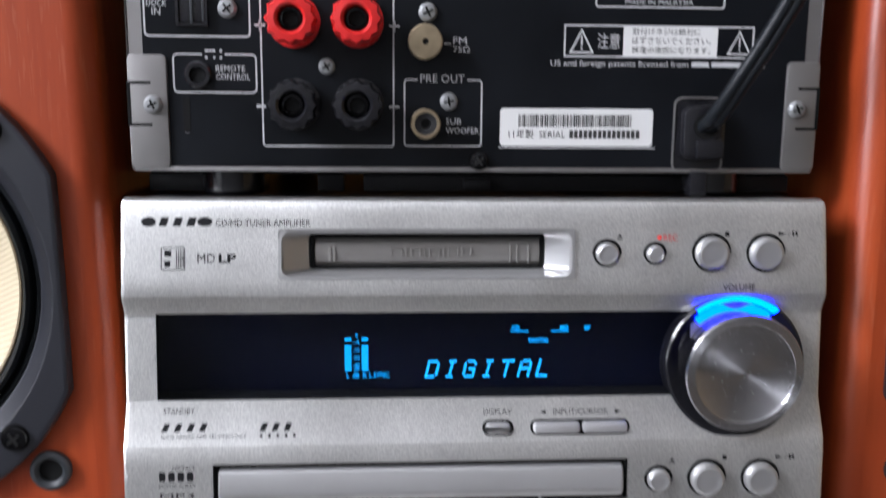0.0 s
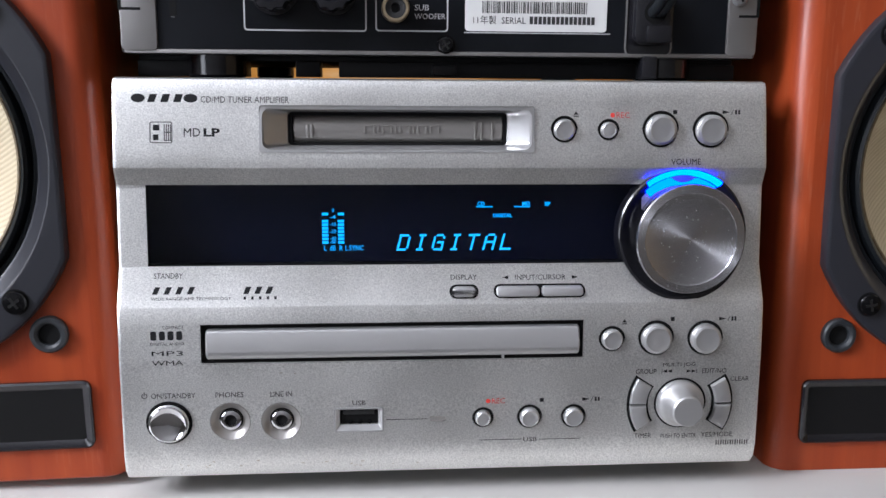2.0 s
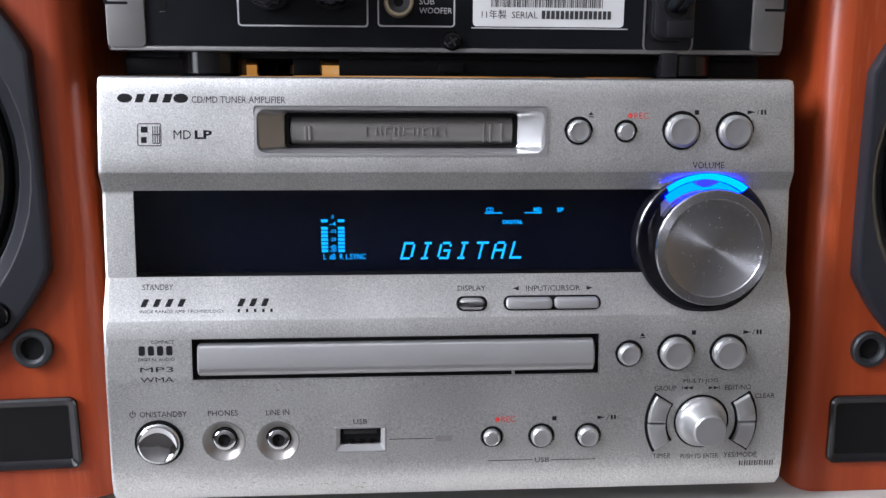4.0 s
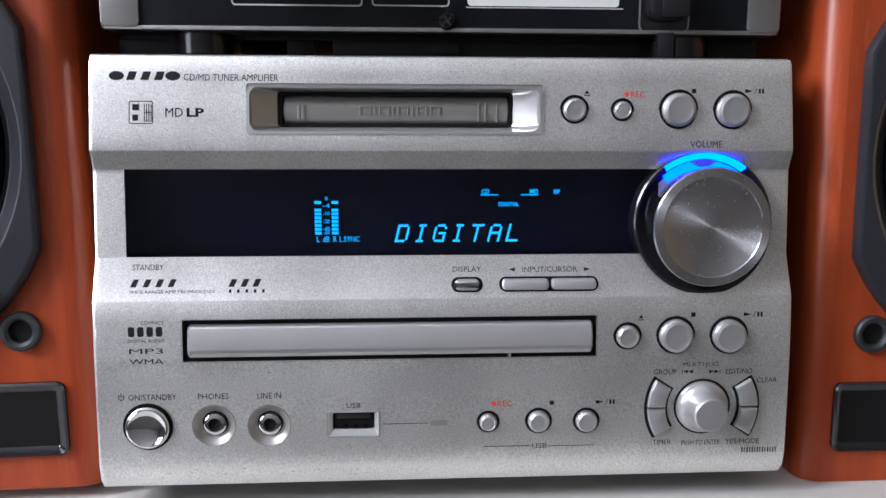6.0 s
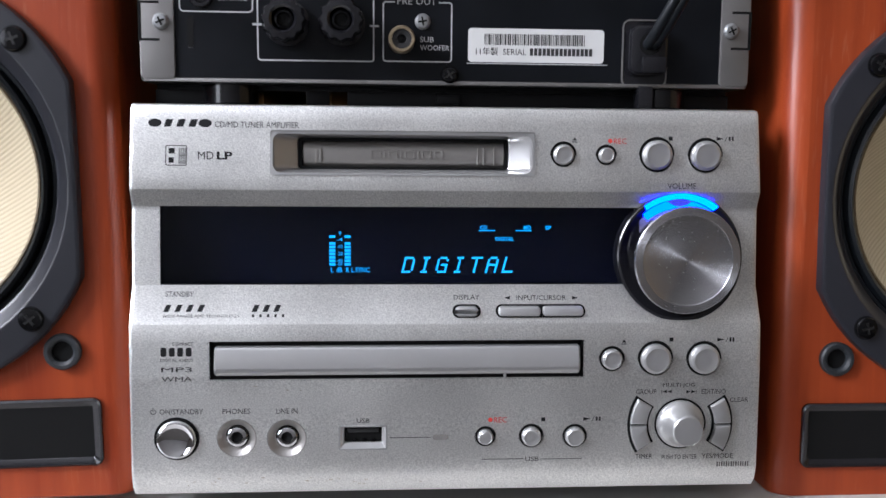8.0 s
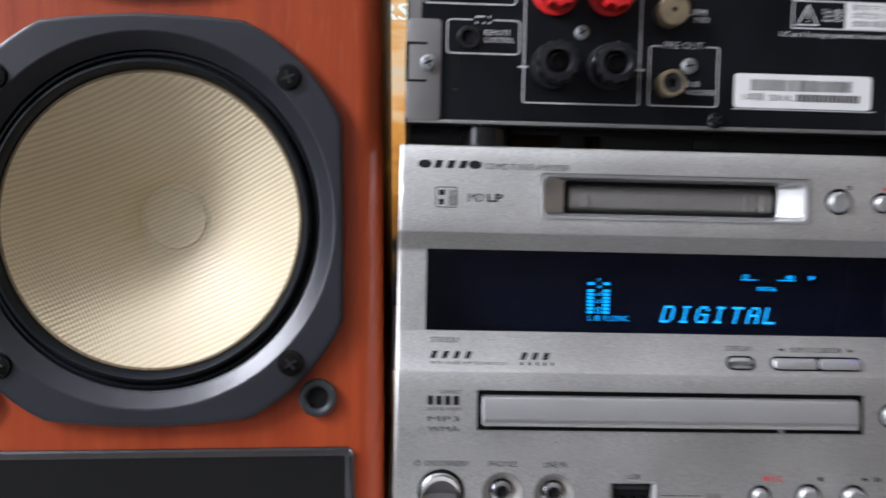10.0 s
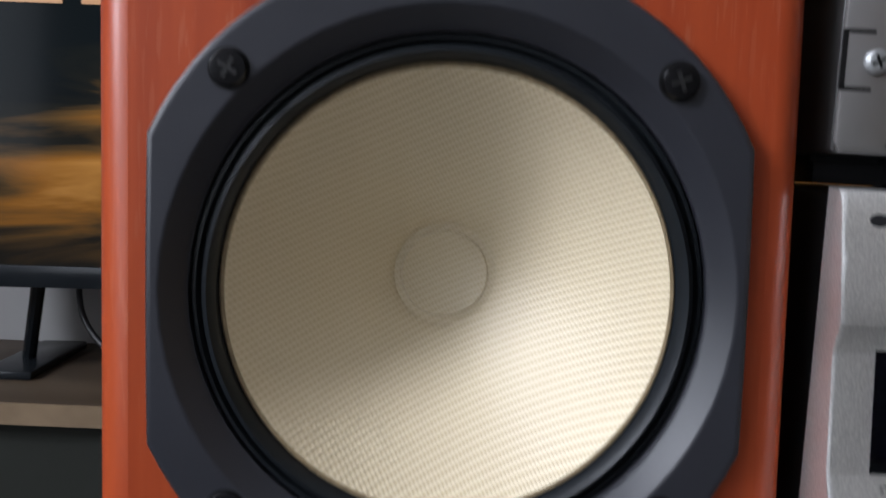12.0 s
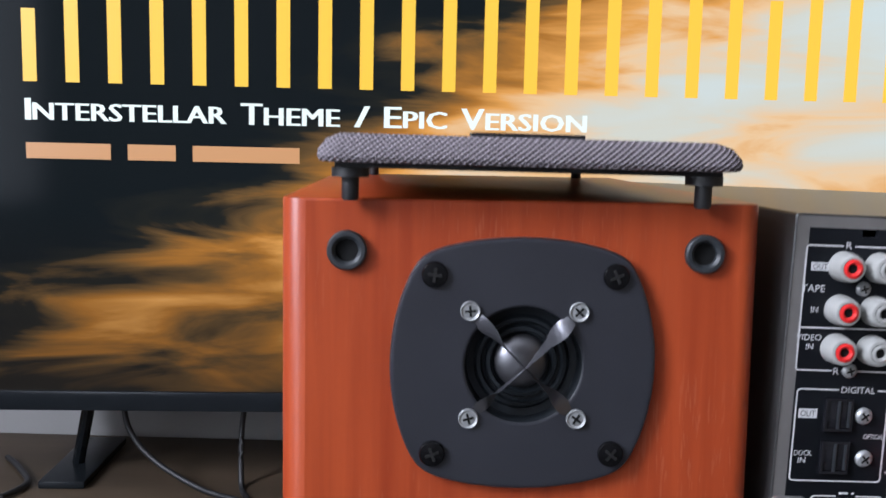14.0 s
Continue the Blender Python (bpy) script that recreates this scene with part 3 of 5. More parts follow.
    for k, (sx, sz) in enumerate(((-26.9, -26.9), (26.9, -26.9), (-26.9, 26.9), (26.9, 26.9))):
        cross_screw("tweeter_screw", sx, -3.3, tz + sz, 3.9, SCREW_BLACK, sp, 20 + 31 * k, shear=SHEAR)
    for k, (sx, sz) in enumerate(((-16.2, -16.2), (16.2, -16.2), (-16.2, 16.2), (16.2, 16.2))):
        cross_screw("vane_screw", sx, -3.3, tz + sz, 3.0, SCREW_ZINC, sp, 15 + 40 * k, 0.2, shear=SHEAR)
        # a twisted blade from the screw to the tip in front of the dome
        bm = bmesh.new()
        a0 = math.atan2(sz, sx)
        u = Vector((math.cos(a0), 0, math.sin(a0)))
        v = Vector((-math.sin(a0), 0, math.cos(a0)))
        loops = []
        for i in range(11):
            t = i / 10
            rad = 19.6 * (1 - t) + 0.0 * t
            yc = -3.4 - 5.6 * (t ** 0.8)
            twist = radians(14 + 68 * min(1, t * 2.0))
            half = 1.9 + 1.9 * math.sin(math.pi * min(1, t * 1.1)) - 1.2 * t
            wdir = v * math.cos(twist) + Vector((0, 1, 0)) * math.sin(twist)
            ndir = u.cross(wdir) * 0.35
            c = u * rad + Vector((0, yc + (1.6 if t > 0.3 else 1.6 * t / 0.3) * math.sin(twist), tz))
            loops.append([c + wdir * half, c + ndir, c - wdir * half, c - ndir])
        loft(bm, loops)
        part("vane", bm, VANE, tw, "grey twisted vane", shear=SHEAR)

    # grille sockets
    for px, pz, worn in ((-52.2, 49.3, chipped), (52.2, 49.3, False), (-52.8, 245.4, False), (54.0, 245.6, False)):
        bm = bmesh.new()
        loops = []
        for rad, y in ((5.9, 0.5), (5.9, -1.6), (5.4, -2.2), (4.4, -2.2), (3.5, -1.4), (3.3, 0.0)):
            loop = []
            for i in range(40):
                a = 2 * math.pi * i / 40
                jag = 0.0
                if worn and rad > 5:
                    jag = 0.75 * noise.noise((3 * math.cos(a) + 5, 3 * math.sin(a), 1.3)) + (0.9 if 20 < math.degrees(a) - 190 < 34 else 0)
                loop.append((px + (rad + jag) * math.cos(a), y, pz + (rad + jag) * math.sin(a)))
            loops.append(loop)
        loft(bm, loops, False, False)
        sock = part("grille_socket", bm, PORT, sp, "chipped rubber grille socket" if worn else "rubber grille socket", shear=SHEAR)
        part("socket_hole", lathe([(3.6, -1.1), (3.3, -0.3), (0.1, -0.25)], px, pz, 24, False, True), GAP, sock, shear=SHEAR)

    # reflex slot
    o = round_rect(-63.4, 11.0, 63.4, 33.6, 2.6)
    i1 = round_rect(-61.6, 12.8, 61.6, 31.8, 1.6)
    bm = loft(bmesh.new(), [[(x, 0.5, z) for x, z in o], [(x, -1.2, z) for x, z in o], [(x, -1.8, z) for x, z in outline_inset(o, 0.6)], [(x, -1.2, z) for x, z in i1], [(x, -0.35, z) for x, z in outline_inset(i1, 1.2)]], False, False)
    slot = part("reflex_slot_frame", bm, GLOSS_BLACK, sp, "glossy black slot frame", shear=SHEAR)
    part("reflex_slot", slab(outline_inset(i1, 0.8), -0.5, 0.3), GAP, slot, "dark slot opening", shear=SHEAR)
    return sp


LEFT_SP = pose(-0.1770, 0.0038, 0.0026, 0, -1.4, 0)
RIGHT_SP = pose(0.1860, 0.0038, -0.0005, 0, 0.0, 0)
loudspeaker(LEFT_SP, "cherry veneer bookshelf loudspeaker without grille, chipped lower socket", True)
loudspeaker(RIGHT_SP, "cherry veneer bookshelf loudspeaker without its grille", False)


def speaker_grille():
    """The cloth grille, laid on its pegs on top of a loudspeaker."""
    g = thing("speaker_grille", "grey cloth speaker grille lying face up on its pegs", "speaker grille", pose(-0.1835, 0.0, 0.2624, 0, -0.9, 0))
    hw, y0, y1, zb, th = 60.8, -4.0, 226.0, 11.0, 8.0
    loops = []
    for ins, z in ((2.0, zb), (0.6, zb + 0.3), (0.0, zb + 1.6), (0.3, zb + 3.6), (2.4, zb + 6.6), (6.0, zb + 8.2), (10.0, zb + th)):
        loops.append([(x, y, z) for x, y in round_rect(-hw + ins, y0 + ins, hw - ins, y1 - ins, 6.0)])
    part("cloth_panel", loft(bmesh.new(), loops), FABRIC, g, "grey woven cloth over a bevelled frame")
    part("inner_frame", box(-56, 3, zb - 1.6, 56, 219, zb - 0.05, 0.5), BLACK, g, "black plastic backing")
    part("badge", box(-17, 6, zb + th - 0.6, 16, 16, zb + th + 1.4, 0.4), GLOSS_BLACK, g, "black badge bar")
    for x in (-51.6, 51.6):
        for y in (6.5, 198.0):
            bm = bmesh.new()
            rings = [(5.4, zb - 1.5), (5.4, zb - 4.2), (2.5, zb - 4.4), (2.5, 0.8), (2.1, 0.0)]
            loft(bm, [[(x + r * math.cos(2 * math.pi * i / 20), y + r * math.sin(2 * math.pi * i / 20), z) for i in range(20)] for r, z in rings])
            part("peg", bm, BLACK, g, "black plastic peg")


speaker_grille()


# ---- the television ----
def television():
    tv = thing("television", "large flat television showing a lit orange and dark picture", "television", pose(0.0059, 0.596, 0.023, 0, -1.2, 0) @ Matrix.Scale(0.9356, 4))
    part("housing", box(-720, 6, -8, 760, 60, 830, 4), TV_BLACK, tv)
    part("bezel", box(-720, -2, -8, 760, 8, 13, 2), TV_BLACK, tv, "black lower bezel")
    bm = bmesh.new()
    v = [bm.verts.new(p) for p in ((-712, 2, 13), (752, 2, 13), (752, 2, 822), (-712, 2, 822))]
    bm.faces.new(v)
    scr = part("screen", bm, SCREEN, tv, "glossy lit screen", smooth=False)
    for i in range(32):
        x = -611 + 41.9 * i
        top = 402 if i == 0 else 500 + 70 * math.sin(i * 1.3)
        bm = bmesh.new()
        bm.faces.new([bm.verts.new((a, 1.0, b)) for a, b in rect(x - 6.8, 330.5, x + 6.8, top)])
        part("level_bar", bm, SCREEN_YELLOW, scr, smooth=False)
    x = -617.0
    for word, big in (("I", 1), ("NTERSTELLAR", 0), ("T", 1), ("HEME", 0), ("/", 1), ("E", 1), ("PIC", 0), ("V", 1), ("ERSION", 0)):
        widths = {"I": 4.6, "NTERSTELLAR": 198, "T": 21, "HEME": 78, "/": 15, "E": 17, "PIC": 45, "V": 23, "ERSION": 107}
        if word in ("T", "/", "E", "V"):
            x += 13
        w = widths[word] * 0.965
        for d in (0.0, 1.0, 2.0):
            lettering(word, x + d, 292.5, x + d + w, 314.0 if big else 310.0, SCREEN_WHITE, scr, lambda z: 1.0, 0.5 + 0.1 * d)
        x += w + 3
    x = -617
    for w in (84, 48, 108):
        flat_shapes([rect(x, 254, x + w, 270)], 1.0, SCREEN_PEACH, scr, "caption_bar", lift=0.5)
        x += w + 17
    for x in (-600, 560):
        foot = -115.4 - 0.0209 * x
        bm = tube([(x + 30, 30, 0), (x - 4, 80, foot + 8)], 7)
        box(x - 26, 20, foot, x + 24, 165, foot + 9, 3, bm)
        part("stand_leg", bm, TV_BLACK, tv, "black metal stand leg")


television()


def cable(name, keys, r, mat, label, steps=8):
    return tagged(part(name, tube(arc_path(keys, steps), r, 12), mat), label, "cable")


cable("television_cable", [(-510, 670, 10), (-500, 655, -30), (-470, 640, -60), (-415, 615, -80.5), (-370, 590, -81.5)], 3.0, BLACK, "black cable hanging below the television")
cable("television_cable", [(-378, 665, 8), (-380, 650, -30), (-376, 630, -81.5), (-366, 600, -81.5)], 3.0, BLACK, "black cable hanging below the television")
cable("television_cable", [(-640, 690, -81), (-615, 660, -81), (-590, 620, -81), (-600, 584, -81)], 3.0, BLACK, "black cable lying on the cabinet")


# ---- the amplifier in front ----
FACE_Z = (7.5, 8.5, 11.5, 16.0, 47.0, 56.0, 63.8, 64.2, 75.6, 99.5, 100.8, 106.0, 106.5, 118.0, 127.0, 131.4, 132.8, 133.3)
FACE_Y = (-2.0, -5.5, -7.8, -8.5, -7.6, -6.9, -6.1, -5.9, -0.9, 1.3, 1.4, -0.7, -0.8, 1.2, 2.9, 3.8, 4.8, 7.5)


def face_y(z):
    return float(np.interp(z, FACE_Z, FACE_Y))


ROUND_KEYS = (  # centre, well radius, key radius, height, kind
    (36.2, 118.1, 4.1, 3.5, 2.0, "eject"), (50.3, 118.0, 3.3, 2.7, 1.8, "record"), (67.0, 118.2, 5.7, 5.0, 2.6, "stop"), (83.2, 118.1, 5.7, 5.0, 2.6, "play"),
    (52.1, 52.3, 4.1, 3.5, 2.0, "eject"), (66.5, 52.4, 5.7, 5.0, 2.6, "stop"), (82.6, 52.2, 5.7, 5.0, 2.6, "play"),
    (11.0, 27.1, 3.3, 2.7, 1.8, "record"), (26.0, 27.1, 3.9, 3.3, 2.0, "stop"), (40.3, 26.9, 3.9, 3.3, 2.0, "play"))


def amplifier():
    amp = thing("stereo_amplifier", "silver compact stereo amplifier with lit blue display", "stereo amplifier")
    W = 101.8
    # openings of the front: x0, z0, x1, z1
    openings = [(-57.4, 111.5, 26.3, 124.7), (-92.9, 75.9, 62.0, 100.9), (-76.8, 46.6, 42.8, 58.6), (-36.1, 23.4, -20.9, 31.1)]
    wells = [(x, z, w) for x, z, w, *_ in ROUND_KEYS] + [(-87.3, 27.6, 7.0), (-68.6, 27.6, 6.2), (-52.8, 27.3, 6.2), (75.3, 30.6, 8.5)]
    cells = openings + [(x - w - 0.5, z - w - 0.5, x + w + 0.5, z + w + 0.5) for x, z, w in wells]
    xs = sorted({-W + 0.8, W - 0.8, -W + 1.6, W - 1.6, *[c[0] for c in cells], *[c[2] for c in cells]})
    zs = sorted({*FACE_Z, *[c[1] for c in cells], *[c[3] for c in cells]})
    bm = bmesh.new()
    verts = {}

    def vert(x, z):
        k = (round(x, 3), round(z, 3))
        if k not in verts:
            verts[k] = bm.verts.new((x, face_y(z), z))
        return verts[k]
    for xa, xb in zip(xs, xs[1:]):
        for za, zb in zip(zs, zs[1:]):
            mx, mz = (xa + xb) / 2, (za + zb) / 2
            if not any(c[0] < mx < c[2] and c[1] < mz < c[3] for c in cells):
                bm.faces.new((vert(xa, za), vert(xb, za), vert(xb, zb), vert(xa, zb)))
    # round wells inside their square cells
    for cx, cz, r in wells:
        h, n = r + 0.5, 32
        sq, ci, deep = [], [], []
        for i in range(n):
            a = 2 * math.pi * i / n
            c, s = math.cos(a), math.sin(a)
            k = h / max(abs(c), abs(s))
            sq.append((cx + k * c, face_y(cz + k * s), cz + k * s))
            ci.append((cx + r * c, face_y(cz + r * s), cz + r * s))
            deep.append((cx + (r - 0.15) * c, face_y(cz + r * s) + 0.5, cz + (r - 0.15) * s))
        loft(bm, [sq, ci, deep], False, False)
    # worn, rounded side edges and the side walls of the front panel
    for s in (-1, 1):
        a = [(s * (W - 0.8), face_y(z), z) for z in FACE_Z]
        b = [(s * (W - 0.22), face_y(z) + 0.22, z) for z in FACE_Z]
        c = [(s * W, face_y(z) + 0.85, z) for z in FACE_Z]
        d = [(s * W, 9.6, z) for z in FACE_Z]
        for p, q in ((a, b), (b, c), (c, d)):
            pv, qv = [bm.verts.new(v) for v in p], [bm.verts.new(v) for v in q]
            for i in range(len(pv) - 1):
                bm.faces.new((pv[i], pv[i + 1], qv[i + 1], qv[i]))
    top = [bm.verts.new(v) for v in ((-W, 7.5, 133.3), (W, 7.5, 133.3), (W, 9.6, 133.3), (-W, 9.6, 133.3))]
    bm.faces.new(top)
    bmesh.ops.remove_doubles(bm, verts=bm.verts, dist=0.004)
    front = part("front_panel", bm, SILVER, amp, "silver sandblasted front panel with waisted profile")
    shell = round_rect(-99, 8, 99, 132.6, 1.0)
    part("case", loft(bmesh.new(), [[(x, yy, z) for x, z in shell] for yy in (9.4, 225)], False, True), CASE, amp, "black steel case")
    for x in (-80, 80):
        for y in (22, 190):
            bm = bmesh.new()
            loft(bm, [[(x + r * math.cos(2 * math.pi * i / 24), y + r * math.sin(2 * math.pi * i / 24), z) for i in range(24)] for r, z in ((9, 8.2), (9, 1), (8, 0))])
            part("foot", bm, BLACK, amp, "black rubber foot")

    # disc slot
    o = round_rect(-57.9, 111.0, 26.8, 125.2, 0.8)
    m = round_rect(-57.1, 111.8, 26.0, 124.4, 2.8)
    i_ = round_rect(-49.9, 112.7, 19.0, 123.0, 1.2)
    fy = face_y(118) - 0.15
    bm = loft(bmesh.new(), [[(x, fy + 0.5, z) for x, z in o], [(x, fy - 0.25 + (z - 118) * 0.18, z) for x, z in o], [(x, fy - 0.3 + (z - 118) * 0.18, z) for x, z in m], [(x, fy + 1.0, z) for x, z in outline_inset(m, 0.5)], [(x, fy + 5.5, z) for x, z in i_], [(x, fy + 12, z) for x, z in i_]], False, True)
    bez = part("disc_slot", bm, SILVER_PLAIN, amp, "polished silver slot surround")
    part("slot_lining", frame_ring(round_rect(-49.7, 112.8, 18.8, 122.9, 1.1), round_rect(-48.5, 113.5, 17.9, 121.9, 0.8), fy + 5.6, fy + 11), GAP, bez, "dark slot gap")
    bm = bmesh.new()
    loops = []
    for x in (-48.3, -47.9, 17.4, 17.8):
        ins = 0.4 if x in (-48.3, 17.8) else 0.0
        loops.append([(x, fy + 5.6 + ins + 3.2 * (1 - math.cos(t)) , 117.6 + (4.5 - ins) * math.sin(t)) for t in (math.pi / 2 * k / 6 for k in range(-6, 7))] + [(x, fy + 10, 122.0 - ins), (x, fy + 10, 113.2 + ins)])
    loft(bm, loops)
    flap = part("slot_flap", bm, SLOT_GREY, bez, "grey slot shutter with raised marks")
    y = fy + 5.2
    for x in (-44.2, -43.0, 8.6, 10.6, 14.0):
        part("raised_rib", box(x, y, 115.0 if x < 0 else 114.4, x + (0.9 if x < 0 else 0.45), y + 1.6, 119.2 if x < 0 else 120.0, 0.15), SLOT_GREY, flap)
    # the raised mark on the shutter, as plain strokes
    bm, x = bmesh.new(), -26.2
    for w in (3.4, 0.6, 3.0, 0.6, 3.2, 0.6, 3.0, 3.0):
        for q in ((x, 116.4, x + 0.4, 119.0), (x + w - 0.4, 116.4, x + w, 119.0)) if w > 1 else ((x, 116.4, x + 0.45, 119.0),):
            box(q[0], y, q[1], q[2], y + 1.0, q[3], 0.1, bm)
        if w > 1:
            box(x + 0.4, y, 118.6, x + w - 0.4, y + 1.0, 119.0, 0.1, bm)
        x += w + 0.9
    part("raised_mark", bm, SLOT_GREY, flap)

    # display window, set into the panel
    o = round_rect(-92.9, 75.9, 62.0, 100.9, 0.8)
    bm = loft(bmesh.new(), [[(x, face_y(z) - 0.02, z) for x, z in round_rect(-93.2, 75.6, 62.0, 101.2, 0.9)], [(x, face_y(z) + 0.9, z) for x, z in o]], False, False)
    part("window_rim", bm, GAP, amp)
    glass_y = lambda z: -0.75 + 2.0 * (z - 75.6) / 24 + 0.5
    win = part("display_window", slab(round_rect(-94.4, 74.6, 62.0, 102.2, 0.8), 0, 0.6, front=glass_y), CLEAR, amp, "dark tinted display window", smooth=False)
    win.visible_shadow = False
    # the lit tube lies a centimetre behind the window, in a black box
    bm = bmesh.new()
    wide = round_rect(-97.5, 74.0, 70.0, 103.0, 0.8)
    loft(bm, [[(x, glass_y(z) + 1.3, z) for x, z in o], [(x, 6.0, z) for x, z in wide], [(x, 17.0, z) for x, z in wide]], False, True)
    part("display_box", bm, GAP, amp, "black display cavity", smooth=False)
    win = part("display_tube", slab(round_rect(-97, 74.4, 69.5, 102.6, 0.5), 11.8, 13.0), GLASS_BLACK, amp, "black fluorescent display tube", smooth=False)
    dy = lambda z: 11.8
    K = 1.042
    bx = lambda x: -18.7 + (x + 18.7) * K
    bz = lambda z: 119.0 + (z - 119.0) * K
    back = lambda pts: [(bx(x), bz(z)) for x, z in pts]
    word = lambda s, x0, z0, x1, z1, bold=0.0: lettering(s, bx(x0), bz(z0), bx(x1), bz(z1), VFD, win, dy, 0.1, bold)
    # level meter: two columns of bars with a scale between
    for x in (-39.3, -34.4):
        for k in range(9):
            if k == 7:
                continue
            z = 81.9 + 1.12 * k
            flat_shapes([back(rect(x, z, x + 1.9, z + 0.82))], 0, VFD, win, "level_segment", dy, 0.1)
    for k, s in enumerate(("-00", "-40", "-20", "-10", "-4", "0")):
        z = (81.9, 83.0, 85.2, 87.5, 89.8, 91.9)[k]
        word(s, -36.9 if len(s) > 1 else -36.2, z, -35.0 if len(s) > 1 else -35.5, z + 1.1)
    for s, a, b in (("L", -38.8, -38.0), ("dB", -37.0, -35.2), ("R", -34.0, -33.0), ("L.SYNC", -32.2, -26.4)):
        word(s, a, 79.7, b, 81.3)
    # dot-matrix word
    glyphs = {"D": "11110100011000110001100011000111110", "I": "01110001000010000100001000010001110", "G": "01110100011000010111100011000101111", "T": "11111001000010000100001000010000100", "A": "01110100011000111111100011000110001", "L": "10000100001000010000100001000011111"}
    for k, ch in enumerate("DIGITAL"):
        x0 = -16.2 + 5.45 * k
        dots = []
        for i in range(35):
            if glyphs[ch][i] == "1":
                r, c = divmod(i, 5)
                z = 79.5 + (6 - r) * 0.76
                x = x0 + c * 0.72 + (6 - r) * 0.19
                dots.append([(x, z), (x + 0.62, z), (x + 0.79, z + 0.66), (x + 0.17, z + 0.66)])
        flat_shapes([back(d) for d in dots], 0, VFD_BRIGHT, win, "lit_letter", dy, 0.1)
    for s, a, b, z, h in (("CD", 9.3, 11.6, 93.7, 1.3), ("MD", 23.6, 26.0, 93.7, 1.3), ("SP", 30.6, 32.6, 93.6, 1.3), ("DIGITAL", 14.4, 20.4, 90.0, 1.2)):
        word(s, a, z, b, z + h, 0.02)
    flat_shapes([back(rect(8.9, 93.2, 14.2, 93.5)), back(rect(20.9, 93.2, 26.1, 93.5))], 0, VFD, win, "lit_underline", dy, 0.1)

    # volume knob
    kx, kz = 75.2, 85.2

    def settle(bm):
        # the surround leans with the panel below it
        for v in bm.verts:
            w = min(1.0, max(0.0, (v.co.z - 64.3) / 41.8))
            if v.co.y < 4:
                v.co.y = -0.9 + (v.co.y + 0.9) * (0.1 + 0.9 * w) - 4.9 * (1 - w) ** 2.5
        return bm
    prof = [(20.9, 4.5), (20.9, -0.4), (20.5, -0.9), (19.9, -0.9), (17.6, 1.6), (16.6, 2.2)]
    sur = part("knob_surround", settle(lathe(prof, kx, kz, 96, False, True)), GLOSS_BLACK, amp, "glossy black dished knob surround")

    def arc_band(points, a0, a1):
        bm = bmesh.new()
        rows = []
        for i in range(41):
            a = radians(a0 + (a1 - a0) * i / 40)
            rows.append([bm.verts.new((kx + r * math.cos(a), y, kz + r * math.sin(a))) for r, y in points])
        for p, q in zip(rows, rows[1:]):
            for k in range(len(points) - 1):
                bm.faces.new((p[k], p[k + 1], q[k + 1], q[k]))
        return settle(bm)
    part("light_ring", arc_band(((18.6, 0.38), (19.85, -1.02), (20.6, -0.98)), 53, 127), RING_LIGHT, sur, "glowing blue arc above the knob")
    # inner arc glows in place of the ring's reflection in the glossy surround
    part("inner_ring_reflection", arc_band(((14.8, 2.0), (18.3, 0.6)), 54, 132), RING_REFLECTION, sur, "glowing inner arc, the ring's reflection in the surround")
    knob = [(15.4, 2.0), (15.6, -5.0), (17.0, -7.2), (17.3, -7.6), (17.3, -8.8), (17.2, -9.2), (16.8, -9.5), (14.7, -9.5), (14.6, -8.6)]
    kb = part("volume_knob", lathe(knob, kx, kz - 0.4, 96, True, True), GLOSS_BLACK, amp, "black volume knob with a turned aluminium face")
    bm = lathe([(14.6, 0.0), (14.4, 0.12), (12.4, 0.12), (12.3, 0.16), (6.0, 0.16), (0.02, 0.16)], 0, 0, 128, False, True)
    disc = part("knob_disc", bm, SPUN, kb, "spun aluminium disc")
    disc.location = (kx / 1000, -0.0095, (kz - 0.4) / 1000)
    bm = lathe([(17.35, 0.0), (17.0, -0.72), (14.7, -0.78), (14.5, -0.5)], 0, 0, 96, False, False)
    rim = part("knob_rim", bm, SPUN, kb, "turned aluminium rim")
    rim.location = (kx / 1000, -0.009, (kz - 0.4) / 1000)

    # round keys
    for x, z, w, r, h, kind in ROUND_KEYS:
        y = face_y(z)
        # dark ring laps over the well's edge to paint the gap's shade
        part("key_gap", lathe([(w + 0.2, y - 0.1), (w - 0.1, y + 0.1), (r * 0.8, y + 0.4)], x, z, 32, False, True), GAP, front)
        r = r - 0.15
        prof = [(r, y + 1.2), (r, y - h + 0.9), (r * 0.93, y - h + 0.35), (r * 0.78, y - h), (r * 0.70, y - h + 0.12), (r * 0.3, y - h + 0.02), (0.02, y - h)]
        part(kind + "_key", lathe(prof, x, z, 40), SILVER_PLAIN, amp, "silver domed key")
    # power key
    y = face_y(27.6)
    part("key_gap", lathe([(7.1, y - 0.15), (6.8, y + 0.1), (5, y + 0.6)], -87.3, 27.6, 40, False, True), GAP, front)
    prof = [(6.2, y + 1), (6.2, y - 1.2), (5.9, y - 1.7), (5.4, y - 1.9), (4.9, y - 1.6), (3.5, y - 1.25), (0.02, y - 1.1)]
    part("power_key", lathe(prof, -87.3, 27.6, 48), CHROME, amp, "mirror chrome power key")
    # sockets
    for x, z in ((-68.6, 27.6), (-52.8, 27.3)):
        y = face_y(z)
        j = part("jack_dish", lathe([(6.3, y - 0.12), (6.0, y - 0.1), (4.2, y + 1.8), (3.4, y + 2.2), (0.5, y + 2.3)], x, z, 40, False, True), SLOT_GREY, amp, "dished silver jack surround")
